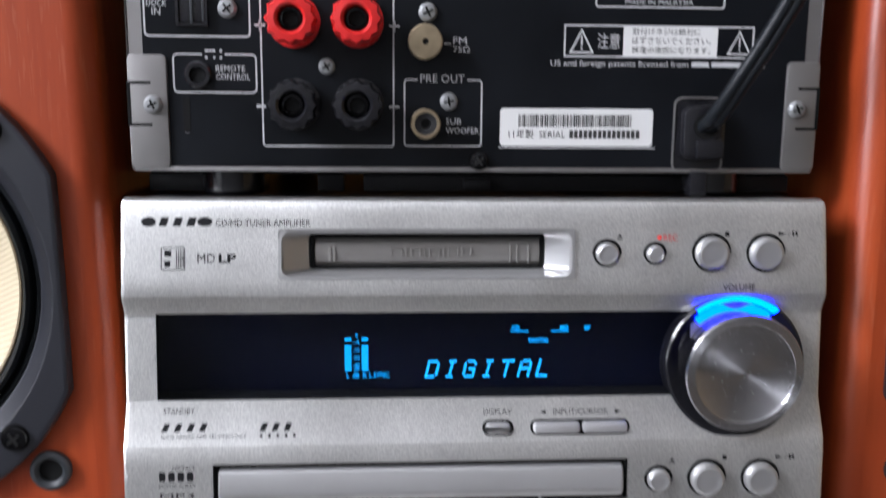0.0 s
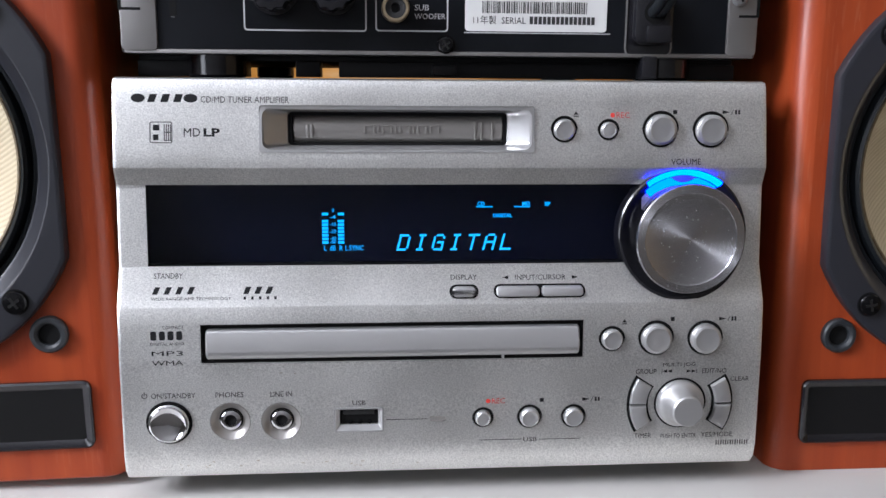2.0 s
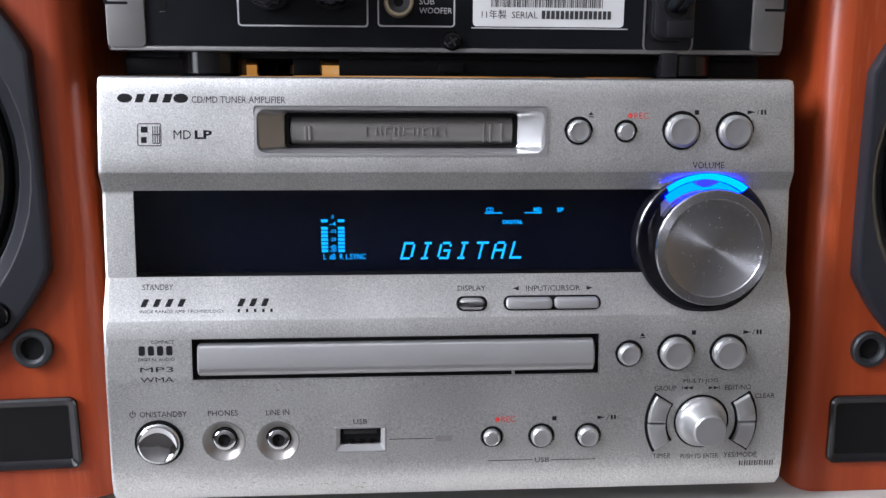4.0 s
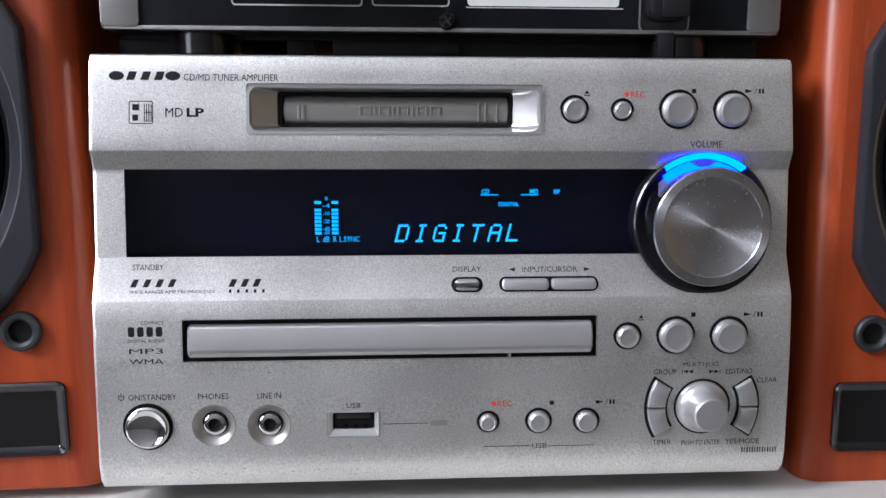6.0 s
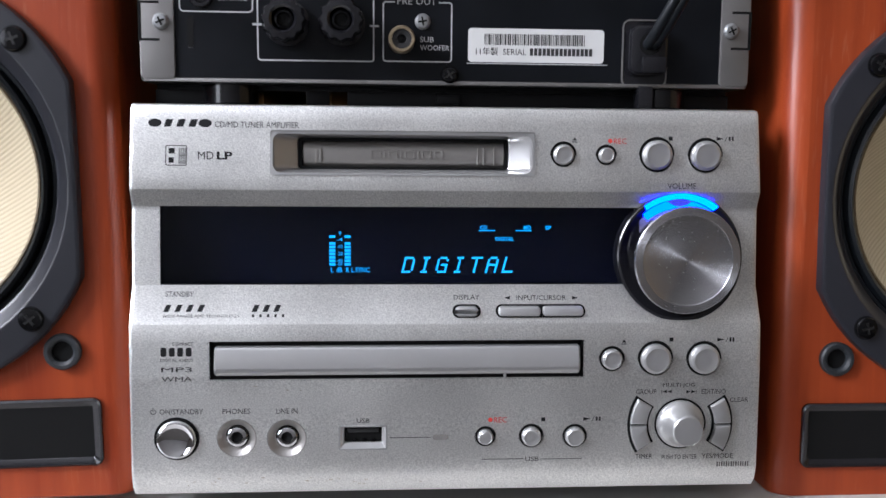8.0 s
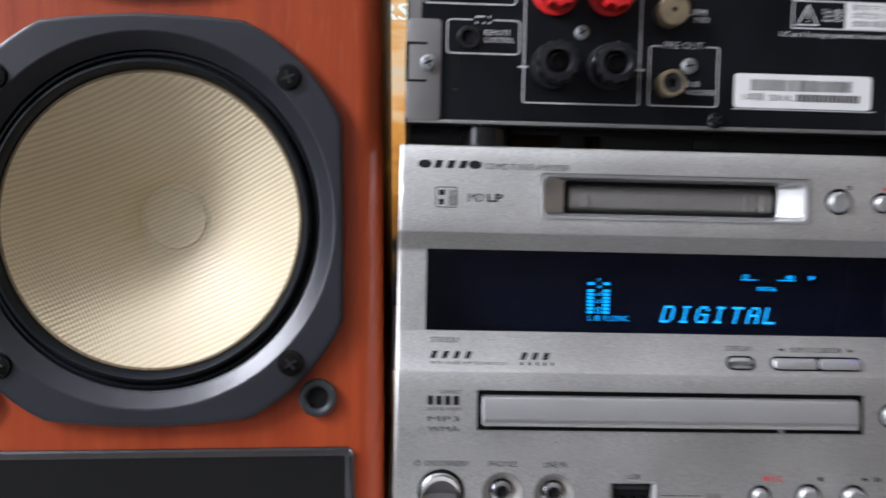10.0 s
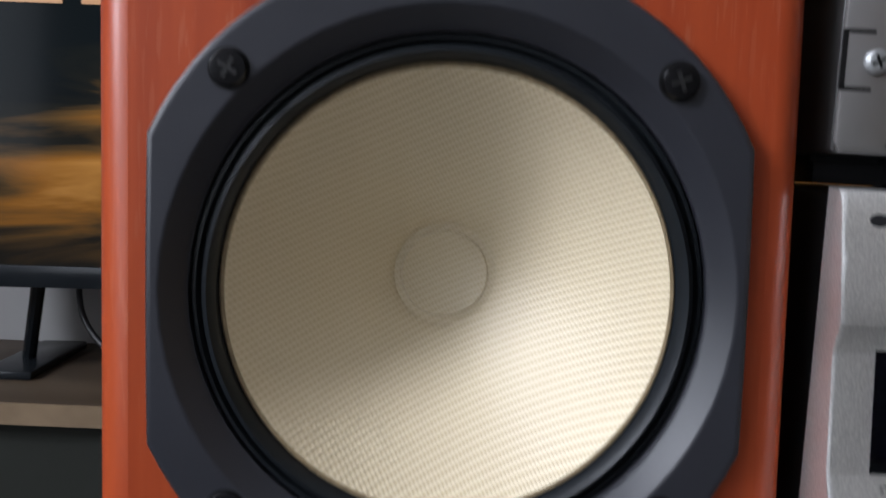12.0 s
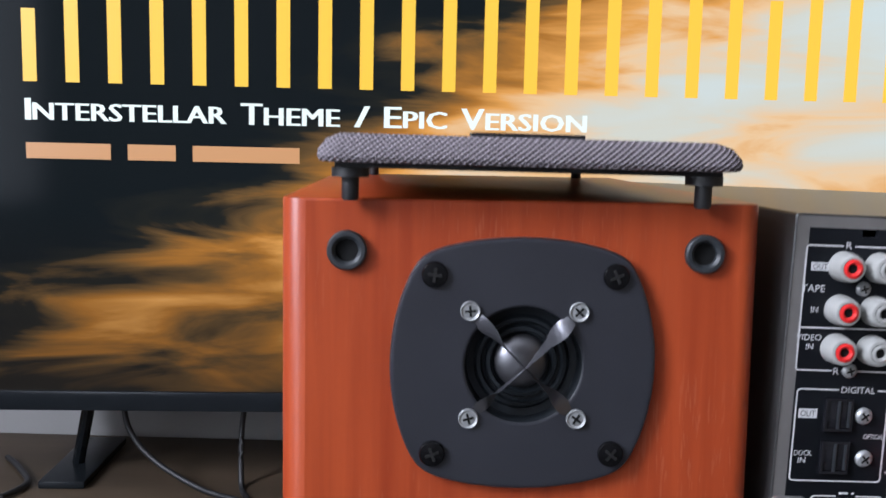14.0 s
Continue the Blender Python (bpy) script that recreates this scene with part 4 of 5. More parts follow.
        part("jack_ring", lathe([(3.2, y + 2.4), (3.2, y + 0.9), (2.7, y + 0.6), (1.9, y + 0.6), (1.75, y + 2.1)], x, z, 32, False, False), CHROME, j, "chrome jack bush")
        part("jack_gap", lathe([(3.9, y + 2.05), (3.25, y + 2.0)], x, z, 32, False, False), GAP, j)
        part("jack_hole", lathe([(1.8, y + 1.2), (0.05, y + 1.6)], x, z, 24, False, True), GAP, j)
    # front usb
    y = face_y(27)
    o, i_ = round_rect(-36.3, 23.2, -20.7, 31.3, 0.6), round_rect(-34.6, 25.4, -22.4, 30.4, 0.4)
    bm = loft(bmesh.new(), [[(x, y + 0.4, z) for x, z in o], [(x, y - 0.15, z) for x, z in o], [(x, y - 0.2, z) for x, z in outline_inset(o, 0.5)], [(x, y + 0.9, z) for x, z in i_], [(x, y + 6, z) for x, z in i_]], False, True)
    usb = part("usb_port", bm, SILVER_PLAIN, amp, "usb socket with silver bevel")
    part("usb_dark", slab(outline_inset(i_, 0.15), y + 1.6, y + 5), GAP, usb)
    bm = box(-33.4, y + 1.0, 28.6, -23.6, y + 5, 29.9, 0.1)
    part("usb_tongue", bm, BLACK, usb)
    for k in range(3):
        part("usb_contact", box(-31.8 + 3 * k, y + 0.9, 25.6, -30.6 + 3 * k, y + 3, 26.7, 0.1), SCREW_BLACK, usb)
    part("usb_lamp", slab(round_rect(-6.0, 26.3, -1.0, 27.9, 0.5), face_y(27) - 0.1, face_y(27) + 1), SLOT_GREY, amp, "small grey indicator")

    # disc tray
    o, i_ = round_rect(-77.1, 46.3, 43.1, 58.9, 0.6), round_rect(-76.2, 47.0, 42.3, 58.2, 0.4)
    part("tray_gap", slab(o, 0, 3, 0, front=lambda z: -6.2 - (58.9 - z) * 0.16 + 1.6), GAP, amp, "dark gap round the tray")
    bm = loft(bmesh.new(), [[(x, face_y(z) - 0.1, z) for x, z in o], [(x, face_y(z) + 2.5, z) for x, z in i_]], False, False)
    part("tray_rim", bm, GAP, amp)
    bm = bmesh.new()
    loops = []
    for x, ins in ((-75.3, 0.5), (-74.7, 0.0), (41.0, 0.0), (41.6, 0.5)):
        prof = ((56.9 - ins, 0.6), (56.6 - ins, 0.0), (56.0 - ins, -0.4), (50.3, -0.7), (49.9, -0.7), (48.3 + ins, 0.0), (47.8 + ins, 0.5))
        loops.append([(x, -7.0 - (56 - z) * 0.13 + dy_ + ins, z) for z, dy_ in prof] + [(x, 4, 47.8 + ins), (x, 4, 56.9 - ins)])
    loft(bm, loops)
    tray = part("disc_tray", bm, SILVER_PLAIN, amp, "silver disc tray front")
    part("tray_notch", box(16.8, -8.7, 46.7, 17.4, -5, 47.9), SILVER_PLAIN, tray)

    # oblong keys
    for x0, x1 in ((0.5, 9.1), (14.5, 43.3)):
        g = round_rect(x0 - 0.3, 65.7, x1 + 0.3, 69.8, 2.0)
        part("key_gap", slab(g, -0.12, 0.5, front=face_y), GAP, front)
    for x0, x1, nm in ((1.0, 8.6, "display_key"), (15.0, 28.8, "input_key"), (29.4, 42.8, "cursor_key")):
        rr = 1.7 if nm == "display_key" else 1.2
        part(nm, slab(round_rect(x0, 66.2, x1, 69.3, rr), -1.5, 0.4, 0.7, front=face_y), SILVER_PLAIN, amp, "oblong silver key")

    # jog dial with its four curved keys
    jx, jz = 75.3, 30.6
    y = face_y(jz)
    part("key_gap", lathe([(8.6, y - 0.1), (8.3, y + 0.1), (6, y + 0.6)], jx, jz, 48, False, True), GAP, front)
    prof = [(7.9, y + 1), (7.9, y - 0.5), (7.6, y - 1.1), (7.2, y - 1.3), (6.4, y - 2.0), (5.6, y - 4.2), (5.15, y - 7.0), (5.0, y - 7.8), (4.6, y - 8.2), (0.02, y - 8.3)]
    part("jog_dial", lathe(prof, jx, jz, 64), SILVER_PLAIN, amp, "silver cone-shaped jog dial")

    def arc_key(a0, a1, r0, r1):
        pts = [(jx + r1 * math.cos(radians(a0 + (a1 - a0) * i / 10)), jz + r1 * math.sin(radians(a0 + (a1 - a0) * i / 10))) for i in range(11)]
        pts += [(jx + r0 * math.cos(radians(a1 + (a0 - a1) * i / 10)), jz + r0 * math.sin(radians(a1 + (a0 - a1) * i / 10))) for i in range(11)]
        return pts
    for c in (0, 180):
        part("key_gap", slab(arc_key(c - 33, c + 33, 10.6, 17.6), -0.15, 0.5, front=face_y), GAP, front)
        for a0, a1, nm in ((c - 31, c - 1, "mode_key"), (c + 1, c + 31, "edit_key")):
            part(nm, slab(arc_key(a0, a1, 11.4, 16.7), -1.7, 0.4, 0.7, front=face_y), SILVER_PLAIN, amp, "curved silver key")

    # printing; marks of the makers are plain shapes
    P = lambda s, x0, z0, x1, z1, mat=PRINT_DARK, bold=0.0: lettering(s, x0, z0, x1, z1, mat, front, face_y, 0.05, bold)
    F = lambda shapes, mat=PRINT_DARK, name="printed_mark": flat_shapes(shapes, 0, mat, front, name, face_y, 0.05)
    # maker's mark: two ovals with three slanted blocks between them
    for x in (-94.0, -78.4):
        F([[(x + 2.1 * math.cos(k * math.pi / 12), 127.1 + 1.3 * math.sin(k * math.pi / 12)) for k in range(24)]])
    for x in (-91.3, -87.4, -83.6):
        F([[(x, 125.9), (x + 2.2, 125.9), (x + 3.0, 128.3), (x + 0.8, 128.3)]])
    P("CD/MD TUNER AMPLIFIER", -75.4, 125.8, -48.9, 127.7)
    ring = round_rect(-90.6, 113.7, -83.9, 120.1, 0.6)
    bm = frame_ring(ring, outline_inset(ring, 0.25), -0.06, 0.1, front=face_y)
    part("printed_mark", bm, PRINT_DARK, front)
    F([rect(-89.6, 117.5, -87.7, 119.2), rect(-89.6, 114.6, -88.0, 116.3)])
    F([rect(-86.4 + 0.62 * k, 114.4, -86.15 + 0.62 * k, 119.3) for k in range(4)] + [rect(-86.4, 116.8, -84.3, 117.05), rect(-86.4, 114.4, -84.3, 114.65)])
    P("MD", -80.5, 115.7, -75.6, 118.2)
    P("LP", -74.6, 115.7, -69.7, 118.2, bold=0.035)
    tri = lambda x, z, w, h, d: [(x, z - h / 2), (x + w * d, z), (x, z + h / 2)]

    def eject(x, z):
        F([[(x - 0.8, z - 0.1), (x + 0.8, z - 0.1), (x, z + 0.9)], rect(x - 0.8, z - 0.7, x + 0.8, z - 0.4)], name="eject_mark")

    def play(x, z):
        F([tri(x, z, 2.4, 1.2, 1), [(x + 2.7, z - 0.8), (x + 2.9, z - 0.8), (x + 3.7, z + 0.8), (x + 3.5, z + 0.8)], rect(x + 4.1, z - 0.7, x + 4.7, z + 0.7), rect(x + 5.1, z - 0.7, x + 5.7, z + 0.7)], name="play_mark")
    eject(40.0, 122.8), eject(56.1, 57.7)
    play(87.2, 123.7), play(87.1, 58.4), play(43.1, 32.6)
    for x, z in ((71.8, 123.6), (71.8, 58.5), (29.9, 32.6)):
        F([rect(x - 0.65, z - 0.65, x + 0.65, z + 0.65)], name="stop_mark")
    for x, z in ((51.7, 122.6), (12.6, 32.6)):
        F([[(x + 0.75 * math.cos(k * math.pi / 6), z + 0.75 * math.sin(k * math.pi / 6)) for k in range(12)]], PRINT_RED, "record_mark")
        P("REC", x + 1.2, z - 0.9, x + 5.4, z + 0.9, PRINT_RED)
    P("VOLUME", 70.5, 107.3, 80.1, 109.2)
    P("STANDBY", -91.0, 72.3, -82.3, 73.9)
    # two more makers' marks, as slanted strokes
    sl = lambda x, w, z0, z1, s: [(x, z0), (x + w, z0), (x + w + s, z1), (x + s, z1)]
    for k in range(4):
        F([sl(-91.4 + 3.5 * k, 1.6, 67.8, 69.9, 0.9)])
    P("WIDE RANGE AMP TECHNOLOGY", -91.6, 66.1, -67.4, 66.95)
    for k in range(3):
        F([sl(-63.8 + 3.4 * k, 1.6, 67.7, 69.8, 0.9)])
    F([rect(-63.6 + 2.35 * k, 66.1, -62.9 + 2.35 * k, 67.0) for k in range(5)])
    # disc format mark
    for k in range(4):
        F([round_rect(-91.9 + 2.6 * k, 54.0, -90.1 + 2.6 * k, 56.8, 0.5, 3)])
    P("COMPACT", -88.3, 57.4, -81.8, 58.5)
    P("DIGITAL AUDIO", -92.0, 52.4, -81.8, 53.3)
    P("MP3", -91.7, 49.1, -82.2, 50.6)
    P("WMA", -91.7, 46.1, -82.2, 47.6)
    pw = [(-94.5 + 0.9 * math.cos(radians(a)), 36.4 + 0.9 * math.sin(radians(a))) for a in range(120, 421, 20)]
    pi_ = [(-94.5 + 0.68 * math.cos(radians(a)), 36.4 + 0.68 * math.sin(radians(a))) for a in range(420, 119, -20)]
    F([pw[i:i + 2] + pi_[len(pi_) - 2 - i:len(pi_) - i] for i in range(len(pw) - 1)] + [rect(-94.62, 36.4, -94.38, 37.6)], name="power_mark")
    P("ON/STANDBY", -92.5, 35.5, -79.0, 37.2)
    P("PHONES", -72.9, 35.5, -64.2, 37.2)
    P("LINE IN", -56.0, 35.4, -49.3, 37.1)
    P("USB", -30.5, 32.1, -26.4, 33.6)
    F([rect(-20.0, 27.0, -6.8, 27.2)])
    P("DISPLAY", 0.7, 71.2, 9.0, 72.7)
    P("INPUT/CURSOR", 21.2, 71.0, 37.5, 72.5)
    F([tri(19.0, 71.75, 1.9, 1.1, -1), tri(39.5, 71.7, 1.9, 1.1, 1)])
    P("MULTI JOG", 69.2, 42.6, 79.9, 44.2)
    P("GROUP", 60.3, 40.6, 67.1, 42.2)
    P("EDIT/NO", 82.2, 40.5, 90.3, 42.1)
    P("CLEAR", 91.8, 37.7, 98.0, 39.2)
    P("TIMER", 60.7, 19.0, 66.3, 20.5)
    P("PUSH TO ENTER", 69.5, 18.7, 81.3, 20.2)
    P("YES/MODE", 83.0, 18.8, 93.5, 20.4)
    for k in range(7):
        F([rect(88.1 + 1.6 * k, 16.0, 88.5 + 1.6 * k, 17.6), rect(88.9 + 1.6 * k, 16.0, 89.2 + 1.6 * k, 17.6)], name="printed_bar")
    F([rect(68.8, 40.8, 69.0, 42.0), tri(70.6, 41.4, 1.5, 1.1, -1), tri(72.2, 41.4, 1.5, 1.1, -1), tri(77.1, 41.3, 1.5, 1.1, 1), tri(78.7, 41.3, 1.5, 1.1, 1), rect(80.3, 40.7, 80.5, 41.9)])
    F([rect(9.9, 19.45, 23.6, 19.65), rect(29.2, 19.25, 42.8, 19.45)])
    P("USB", 24.2, 18.7, 28.6, 20.2)
    # scuffs and specks on the lower panel
    rnd = random.Random(4)
    scuffs = []
    for _ in range(26):
        x, z = rnd.choice(((-72, 13), (-40, 13.5), (-20, 12), (60, 15), (-58, 44))) 
        x, z = x + rnd.uniform(-14, 14), z + rnd.uniform(-1.2, 1.4)
        w, h = rnd.uniform(0.2, 1.3), rnd.uniform(0.08, 0.22)
        scuffs.append(rect(x, z, x + w, z + h))
    tagged(F(scuffs, BRASS, "scuff"), kind="stuff")


amplifier()


# ---- the second unit, turned round: its back faces the camera ----
def receiver():
    rc = thing("stereo_receiver", "black stereo receiver seen from behind, stacked on top", "stereo receiver")
    Y = 13.0
    W0, W1, Z0, Z1 = -100.6, 100.9, 140.4, 262.8
    bm = bmesh.new()
    o = round_rect(W0, Z0, W1, Z1, 1.2)
    i_ = round_rect(W0 + 1.0, Z0 + 1.0, W1 - 1.0, Z1 - 1.0, 0.8)
    loft(bm, [[(x, Y + 0.2, z) for x, z in i_], [(x, Y - 0.3, z) for x, z in outline_inset(o, 0.5)], [(x, Y + 0.2, z) for x, z in o], [(x, 225, z) for x, z in o]], False, True)
    part("case", bm, DARK_STEEL, rc, "dark painted steel case")
    plate = [(W0 + 4.6, Z0 + 1.6), (W1 - 4.8, Z0 + 1.6), (W1 - 4.8, Z1 - 4.2), (-74.5, Z1 - 4.2), (-74.5, Z1 - 6.6), (-79.5, Z1 - 6.6), (-79.5, Z1 - 4.2), (W0 + 4.6, Z1 - 4.2)]
    part("rim", frame_ring(rect(W0 + 0.6, Z0 + 0.6, W1 - 0.6, Z1 - 0.6), rect(W0 + 4.6, Z0 + 1.5, W1 - 4.8, Z1 - 4.2), Y - 0.1, Y + 2), STEEL, rc, "grey folded rim", smooth=False)
    back = part("back_plate", slab(plate, Y - 0.2, Y + 1.5), REAR_BLACK, rc, "black printed back plate", smooth=False)
    part("hem", box(W0 + 1, Y - 0.9, Z0 + 0.2, W1 - 1, Y + 0.5, Z0 + 1.3, 0.2), STEEL, rc, "thin steel bottom edge")
    y = Y - 0.2
    for s in (-1, 1):
        # side tabs with a slotted tongue
        x0, x1 = (W0 + 0.2, -89.4) if s < 0 else (90.8, W1 - 0.2)
        tab = part("side_tab", slab(round_rect(x0, Z0 + 0.9, x1, 173.4, 1.6), y - 1.0, y, 0.3), STEEL, rc, "grey steel fixing tab")
        sx = x0 + 0.2 if s < 0 else x1 - 0.2
        F3 = [rect(min(sx, sx - s * 6.2), z, max(sx, sx - s * 6.2), z + 0.8) for z in (153.4, 165.2)]
        bm = bmesh.new()
        for q in F3:
            slab(q, y - 1.06, y - 0.5, 0, bm)
        slab(rect(sx - 0.5, 153.4, sx + 0.5, 166.0), y - 1.07, y - 0.5, 0, bm)
        part("tab_slot", bm, GAP, tab, smooth=False)
        cross_screw("tab_screw", -93.5 if s < 0 else 94.1, y - 1.1, 159.5, 2.6, SCREW_ZINC, rc, 25, 0.5)
    white = lambda shapes, name="printed_line": [flat_shapes([s], y, PRINT_WHITE, back, name, lift=0.07) for s in shapes]

    def frame_line(x0, z0, x1, z1, gaps=(), w=0.45, r=1.2):
        o = round_rect(x0, z0, x1, z1, r)
        part("printed_frame", frame_ring(o, outline_inset(o, w), y - 0.07, y), PRINT_WHITE, back, smooth=False)
        if gaps:
            flat_shapes([rect(a, z1 - 0.8, b, z1 + 0.4) for a, b in gaps], y, REAR_BLACK, back, "frame_break", lift=0.1)
    T = lambda s, x0, z0, x1, z1, bold=0.0: lettering(s, x0, z0, x1, z1, PRINT_WHITE, back, lambda z: y, 0.12, bold)

    # speaker terminals
    frame_line(-63.1, 147.7, -25.1, 196.0)
    white([rect(-64.6, 181.6, -61.6, 182.2), rect(-63.4, 180.4, -62.8, 183.4), rect(-26.6, 181.8, -23.6, 182.4), rect(-25.4, 180.6, -24.8, 183.6), rect(-64.6, 158.9, -61.6, 159.6), rect(-26.6, 159.0, -23.6, 159.7)])
    for x, z, mat, lab in ((-53.4, 183.0, RED, "red plastic speaker terminal"), (-35.5, 183.2, RED, "red plastic speaker terminal"), (-53.4, 159.7, BLACK, "black plastic speaker terminal"), (-35.4, 159.8, BLACK, "black plastic speaker terminal")):
        n = 72
        loops = []
        for r, yy in ((7.4, y + 0.5), (7.4, y - 1.5), (6.0, y - 2.0), (5.6, y - 5), (6.6, y - 6), (6.8, y - 10.5), (6.2, y - 12), (4.3, y - 12.3), (3.6, y - 11.6), (3.3, y - 9.0)):
            loops.append([(x + (r * (1 + (0.055 * math.cos(12 * 2 * math.pi * i / n) if 5.9 < r < 7.0 and yy < y - 5.5 else 0))) * math.cos(2 * math.pi * i / n), yy, z + (r * (1 + (0.055 * math.cos(12 * 2 * math.pi * i / n) if 5.9 < r < 7.0 and yy < y - 5.5 else 0))) * math.sin(2 * math.pi * i / n)) for i in range(n)])
        term = part("speaker_terminal", loft(bmesh.new(), loops, False, False), mat if mat is RED else GLOSS_BLACK, rc, lab)
        part("terminal_bore", lathe([(3.3, y - 9.2), (3.0, y - 10.2), (2.2, y - 10.4), (2.0, y - 6), (0.05, y - 6)], x, z, 32, False, True), SCREW_BLACK, term, "dark metal bore")
        part("bore_hole", lathe([(2.0, y - 9.6), (0.05, y - 9.4)], x, z, 24, False, True), GAP, term)
    cross_screw("panel_screw", -44.4, y, 170.6, 2.4, SCREW_ZINC, rc, 30, 0.5)

    # remote jack
    frame_line(-87.9, 162.8, -64.2, 173.9, ((-79.6, -73.2),), r=1.6)
    white([rect(-78.7, 172.4, -78.0, 175.0), rect(-78.0, 174.4, -75.8, 175.0), rect(-76.4, 172.4, -75.8, 174.4), rect(-74.6, 172.4, -73.9, 175.0)], "printed_mark")
    j = part("remote_jack", lathe([(3.9, y + 0.3), (3.9, y - 0.8), (3.4, y - 1.2), (2.4, y - 1.2), (2.0, y - 0.4), (2.0, y)], -80.8, 167.9, 32, False, False), GLOSS_BLACK, rc, "black remote jack")
    part("jack_hole", lathe([(2.1, y - 0.3), (0.05, y - 0.25)], -80.8, 167.9, 24, False, True), GAP, j)
    T("REMOTE", -75.8, 168.9, -67.6, 170.6)
    T("CONTROL", -75.8, 166.6, -66.2, 168.3)
    part("vent_slit", slab(round_rect(-85.4, 151.6, -83.4, 161.5, 0.7), y - 0.1, y + 0.3), GAP, back)
    white([rect(-83.6, 152.0, -83.4, 161.0), rect(-85.2, 151.5, -83.8, 151.7)])

    # optical sockets
    frame_line(-95.4, 178.4, -65.7, 208.4, ((-82.0, -69.6),), r=1.4)
    T("DIGITAL", -81.2, 207.2, -70.4, 209.3)
    T("OPTICAL", -72.6, 192.6, -66.3, 194.2)
    for z, words in ((200.4, (("OUT", -93.6, 199.4, -88.8, 201.4),)), (186.6, (("DOCK", -94.4, 186.7, -88.8, 188.5), ("IN", -93.0, 184.4, -90.6, 186.2)))):
        for w in words:
            if w[0] == "OUT":
                white([rect(w[1] - 0.6, w[2] - 0.5, w[3] + 0.6, w[4] + 0.5)])
                lettering("OUT", w[1], w[2], w[3], w[4], LABEL_INK, back, lambda z_: y, 0.16)
            else:
                T(*w)
        bm = frame_ring(rect(-86.2, z - 5.2, -77.4, z + 5.2), rect(-85.4, z - 4.4, -78.2, z + 4.4), y - 1.4, y)
        opt = part("optical_socket", bm, GLOSS_BLACK, rc, "black optical socket", smooth=False)
        part("socket_flap", box(-85.3, y - 0.9, z - 4.3, -78.3, y + 0.2, z + 4.3, 0.3), GLOSS_BLACK, opt)
        part("flap_post", box(-82.2, y - 1.5, z - 4.6, -81.4, y - 0.6, z + 4.6, 0.2), PORT, opt)
        part("flap_post", box(-78.9, y - 1.6, z - 4.0, -78.2, y - 0.6, z + 4.4, 0.2), PORT, opt)
        cross_screw("panel_screw", -73.4 if z > 190 else -72.0, y, z - 0.3, 2.7, SCREW_ZINC, rc, 40, 0.5)

    # line sockets
    frame_line(-96.6, 214.0, -40.0, 253.4, ((-85.0, -81.5),), r=1.2)
    white([rect(-96.4, 227.4, -40.2, 227.9)])
    T("R", -84.2, 252.4, -82.4, 254.6)
    T("R", -84.4, 213.0, -82.6, 215.2)
    flat_shapes([rect(-85.0, 213.6, -82.0, 214.6)], y, REAR_BLACK, back, "frame_break", lift=0.1)
    T("TAPE", -97.0, 238.8, -89.6, 241.0)
    T("VIDEO", -97.2, 223.6, -89.2, 225.6)
    T("IN", -93.4, 232.4, -91.2, 234.2)
    T("IN", -93.8, 220.8, -91.6, 222.6)
    white([rect(-94.6, 245.4, -88.8, 248.0)])
    lettering("OUT", -94.0, 245.8, -89.4, 247.6, LABEL_INK, back, lambda z_: y, 0.16)
    for z in (247.0, 233.6, 221.4):
        for x, core in ((-84.6, RED), (-73.4, WHITE_JACK)):
            jk = part("line_socket", lathe([(4.7, y + 0.3), (4.65, y - 2.4), (4.3, y - 5.2), (3.9, y - 6.0), (3.5, y - 6.2), (3.0, y - 6.2), (2.9, y - 4.5)], x, z, 40, False, False), WHITE_JACK, rc, "white phono socket with red centre" if core is RED else "white phono socket")
            part("socket_core", lathe([(2.95, y - 6.4), (2.1, y - 6.7), (1.5, y - 6.3), (1.3, y - 3)], x, z, 32, False, False), core, jk)
            part("socket_hole", lathe([(1.6, y - 5.7), (0.05, y - 5.3)], x, z, 20, False, True), GAP, jk)
    for x, z in ((-77.6, 240.2), (-79.4, 214.4)):
        cross_screw("panel_screw", x, y, z, 2.3, SCREW_ZINC, rc, 20, 0.5)

    # aerial socket and pre-out
    cross_screw("panel_screw", -15.5, y, 186.1, 2.7, SCREW_ZINC, rc, 25, 0.5)
    fm = part("aerial_socket", lathe([(4.9, y + 0.3), (4.9, y - 6.0), (4.5, y - 6.4), (0.9, y - 6.6), (0.8, y - 5)], -16.4, 177.6, 40, False, False), BRASS, rc, "tarnished brass aerial socket")
    part("socket_hole", lathe([(0.9, y - 6.2), (0.05, y - 6.0)], -16.4, 177.6, 16, False, True), GAP, fm)
    white([rect(-10.8, 177.2, -8.8, 177.6)])
    T("FM", -8.2, 177.3, -4.3, 179.2)
    T("75Ω", -8.2, 175.0, -3.4, 176.7)
    frame_line(-22.4, 147.9, 0.5, 167.4, ((-18.4, -4.0),), r=1.2)
    T("PRE OUT", -17.6, 166.4, -4.8, 168.7)
    cross_screw("panel_screw", -9.3, y, 161.0, 2.6, SCREW_ZINC, rc, 10, 0.5)
    sb = part("subwoofer_socket", lathe([(4.3, y + 0.3), (4.3, y - 6.2), (3.9, y - 6.8), (3.2, y - 6.8), (3.1, y - 4)], -16.2, 154.7, 40, False, False), BRASS, rc, "tarnished metal phono socket")
    part("socket_core", lathe([(3.15, y - 6.2), (1.5, y - 6.0), (1.3, y - 3)], -16.2, 154.7, 32, False, True), BLACK, sb)
    T("SUB", -10.1, 154.4, -5.6, 156.2)
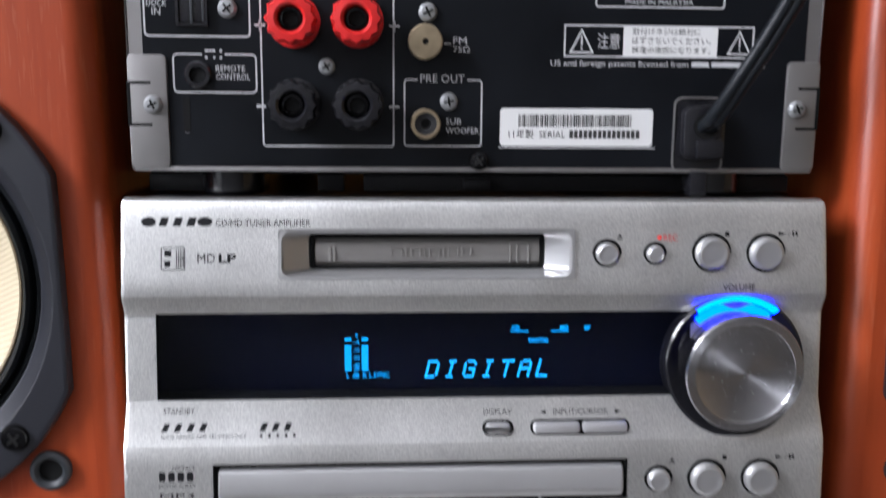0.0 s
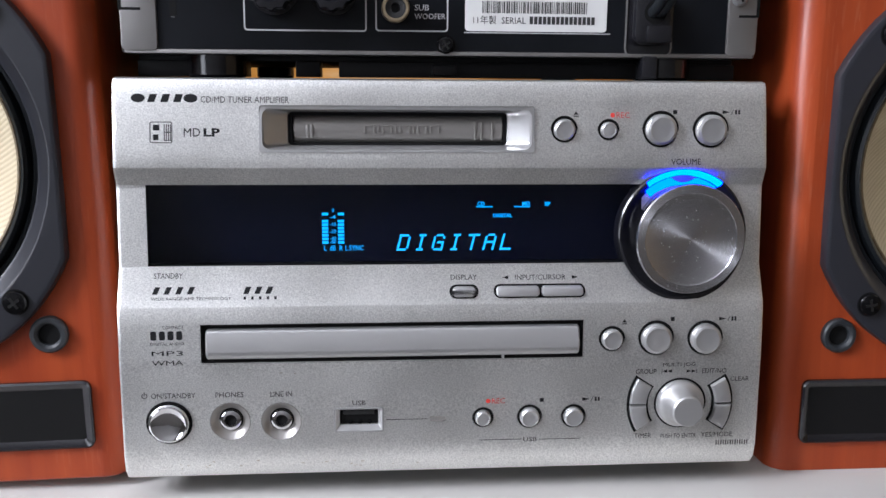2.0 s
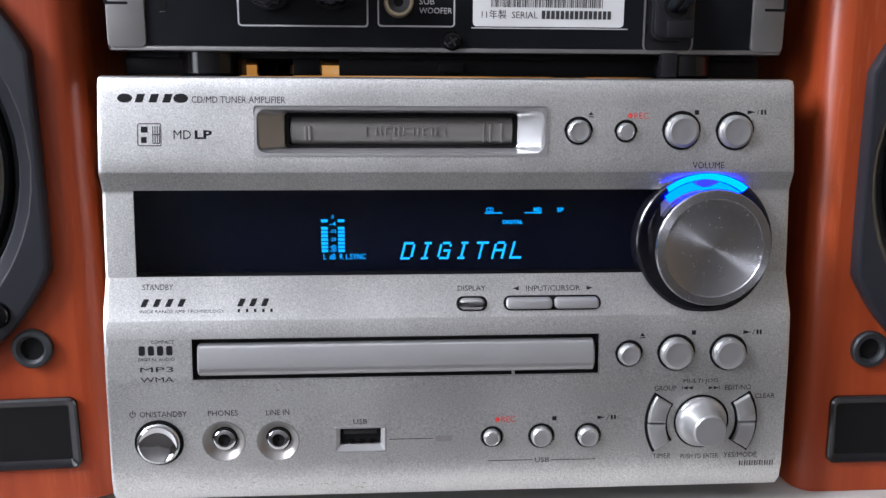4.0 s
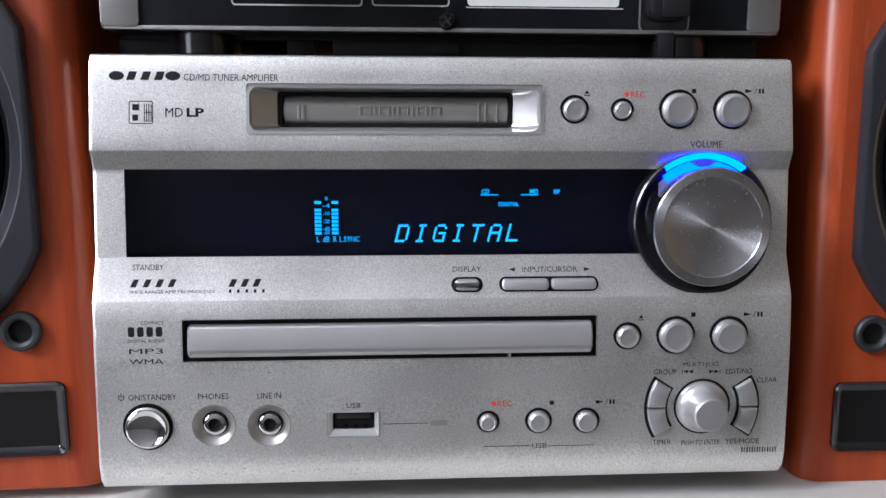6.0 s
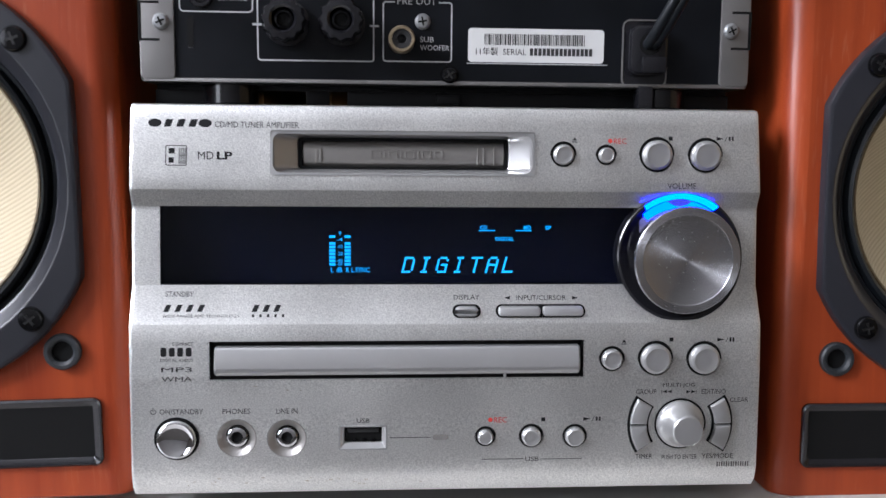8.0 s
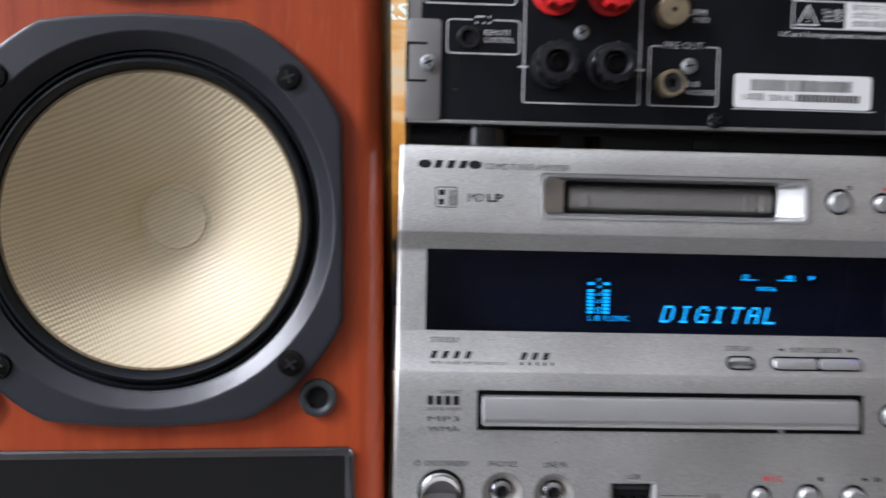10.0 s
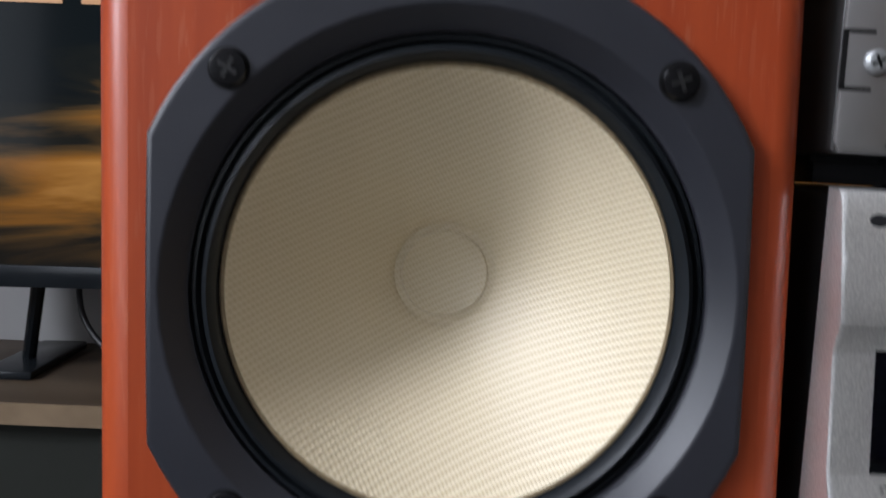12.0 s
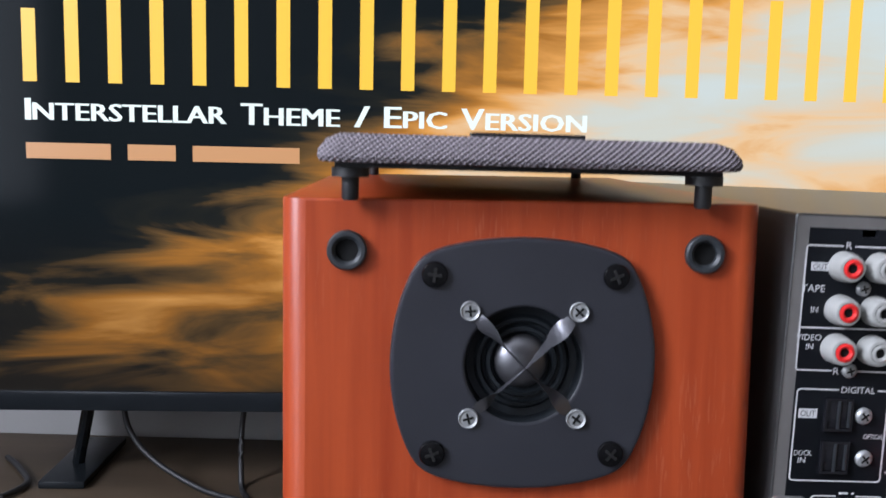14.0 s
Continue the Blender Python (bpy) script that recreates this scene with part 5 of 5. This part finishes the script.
    T("WOOFER", -10.1, 151.8, -0.4, 153.5)
    cross_screw("panel_screw", -0.3, y - 0.4, 143.9, 2.8, SCREW_BLACK, rc, 35, 0.5)

    # labels
    frame_line(32.8, 188.2, 71.0, 206.0, r=1.0)
    T("MADE IN MALAYSIA", 41.5, 189.2, 61.5, 190.6)
    frame_line(24.0, 174.1, 80.3, 183.3, r=0.2)
    flat_shapes([rect(41.4, 174.5, 69.4, 183.0)], y, LABEL, back, "warning_label", lift=0.08)
    for t_ in (29.2, 76.0):
        o = [(t_ - 3.7, 175.2), (t_ + 3.7, 175.2), (t_, 182.2)]
        part("warning_triangle", frame_ring(o, outline_inset(o, 0.5), y - 0.07, y), PRINT_WHITE, back, smooth=False)
        white([rect(t_ - 0.25, 177.4, t_ + 0.25, 180.2), rect(t_ - 0.25, 176.3, t_ + 0.25, 176.9)])
    lettering("注意", 33.8, 176.6, 40.4, 180.9, PRINT_WHITE, back, lambda z_: y, 0.12)
    for s, x1, z in (("取付けネジは絶対に", 64.2, 180.6), ("はずさないでください。", 67.4, 178.0), ("感電の原因になります。", 67.4, 175.3)):
        lettering(s, 44.0, z, x1, z + 2.0, LABEL_INK, back, lambda z_: y, 0.14)
    T("US and foreign patents licensed from", 20.2, 171.0, 61.0, 173.2)
    white([rect(62.0, 171.6, 67.2, 173.0)], "printed_bar")
    white([rect(68.0, 171.6, 84.0, 173.0)], "printed_bar")
    lab = part("serial_label", slab(round_rect(5.8, 148.3, 51.3, 159.3, 1.2), y - 0.14, y), LABEL, back, "white label with barcode", smooth=False)
    rnd, x, strips = random.Random(7), 11.2, []
    while x < 44.6:
        w = rnd.choice((0.22, 0.22, 0.45))
        strips.append(rect(x, 153.9, x + w, 157.5))
        x += w + rnd.choice((0.2, 0.22, 0.42))
    flat_shapes(strips, y, LABEL_INK, lab, "barcode", lift=0.2)
    lettering("11年製  SERIAL", 8.4, 150.5, 25.2, 153.1, LABEL_INK, lab, lambda z_: y, 0.2)
    for k in range(15):
        flat_shapes([rect(26.4 + 1.42 * k, 150.6, 27.5 + 1.42 * k, 153.0)], y, LABEL_INK, lab, "printed_bar", lift=0.2)
    white([rect(5.4, 147.7, 52.6, 148.0)])

    # mains lead in its recess
    o = round_rect(57.4, 140.8, 72.9, 163.0, 2.6)
    part("cord_recess", frame_ring(o, outline_inset(o, 0.5), y - 0.4, y + 0.3), STEEL, rc, "grey edged cord recess")
    part("recess_floor", slab(outline_inset(o, 0.5), y - 0.1, y + 0.4), GLOSS_BLACK, back, smooth=False)
    gr = part("cord_grip", slab(round_rect(59.2, 144.4, 71.8, 160.6, 3.0), y - 5.0, y, 1.2), GLOSS_BLACK, rc, "black moulded cord grip")
    part("grip_clip", box(62.8, y - 6.6, 145.0, 71.0, y - 3.5, 150.4, 0.8), GLOSS_BLACK, gr)
    part("grip_bore", lathe([(3.6, y - 5.1), (0.05, y - 5.05)], 65.6, 154.4, 24, False, True), GAP, gr)
    part("grip_foot", box(63.0, y - 2.2, 133.6, 68.0, y + 3, 141.0, 0.6), GLOSS_BLACK, rc, "grey black moulded foot")
    for dx in (0.0, 2.6):
        keys = [(64.6 + dx * 0.7, y - 3, 153.6), (65.6 + dx, y - 9, 157.0), (70.2 + dx, y - 14, 167.0), (77.0 + dx, y - 17, 180.0), (84.5 + dx, y - 19, 196.0), (92 + dx, y - 16, 216), (97 + dx, y - 4, 240), (99 + dx, 40, 266.8), (104 + dx, 120, 269.5), (96 + dx, 215, 250)]
        part("mains_cord", tube(arc_path(keys, 10), 1.75, 12), RUBBER, rc, "black twin mains lead")

    # feet on the unit below
    for x in (-74, 74):
        for fy_ in (26, 195):
            bm = bmesh.new()
            loft(bm, [[(x + r * math.cos(2 * math.pi * i / 24), fy_ + r * math.sin(2 * math.pi * i / 24), z) for i in range(24)] for r, z in ((9.5, 140.6), (9.5, 134.2), (8.6, 133.0))])
            part("foot", bm, GLOSS_BLACK, rc, "black rubber foot")
    part("base_plate", box(-99, 26, 138.6, 99, 221, 140.5, 0.4), CASE, rc, "black base plate")
    # strips added to keep the gap dark, with two openings left for the screen
    for a, b in ((-99, -64.5), (-48.5, -40.5), (-34.5, 99)):
        part("gap_strip", box(a, 24, 133.6, b, 36, 138.7, 0.3), CASE, rc, "black strip added to close the gap under the case")
    part("base_screw", box(-4, 20, 134.6, 4, 24, 137.7, 0.5), CASE, rc)


receiver()
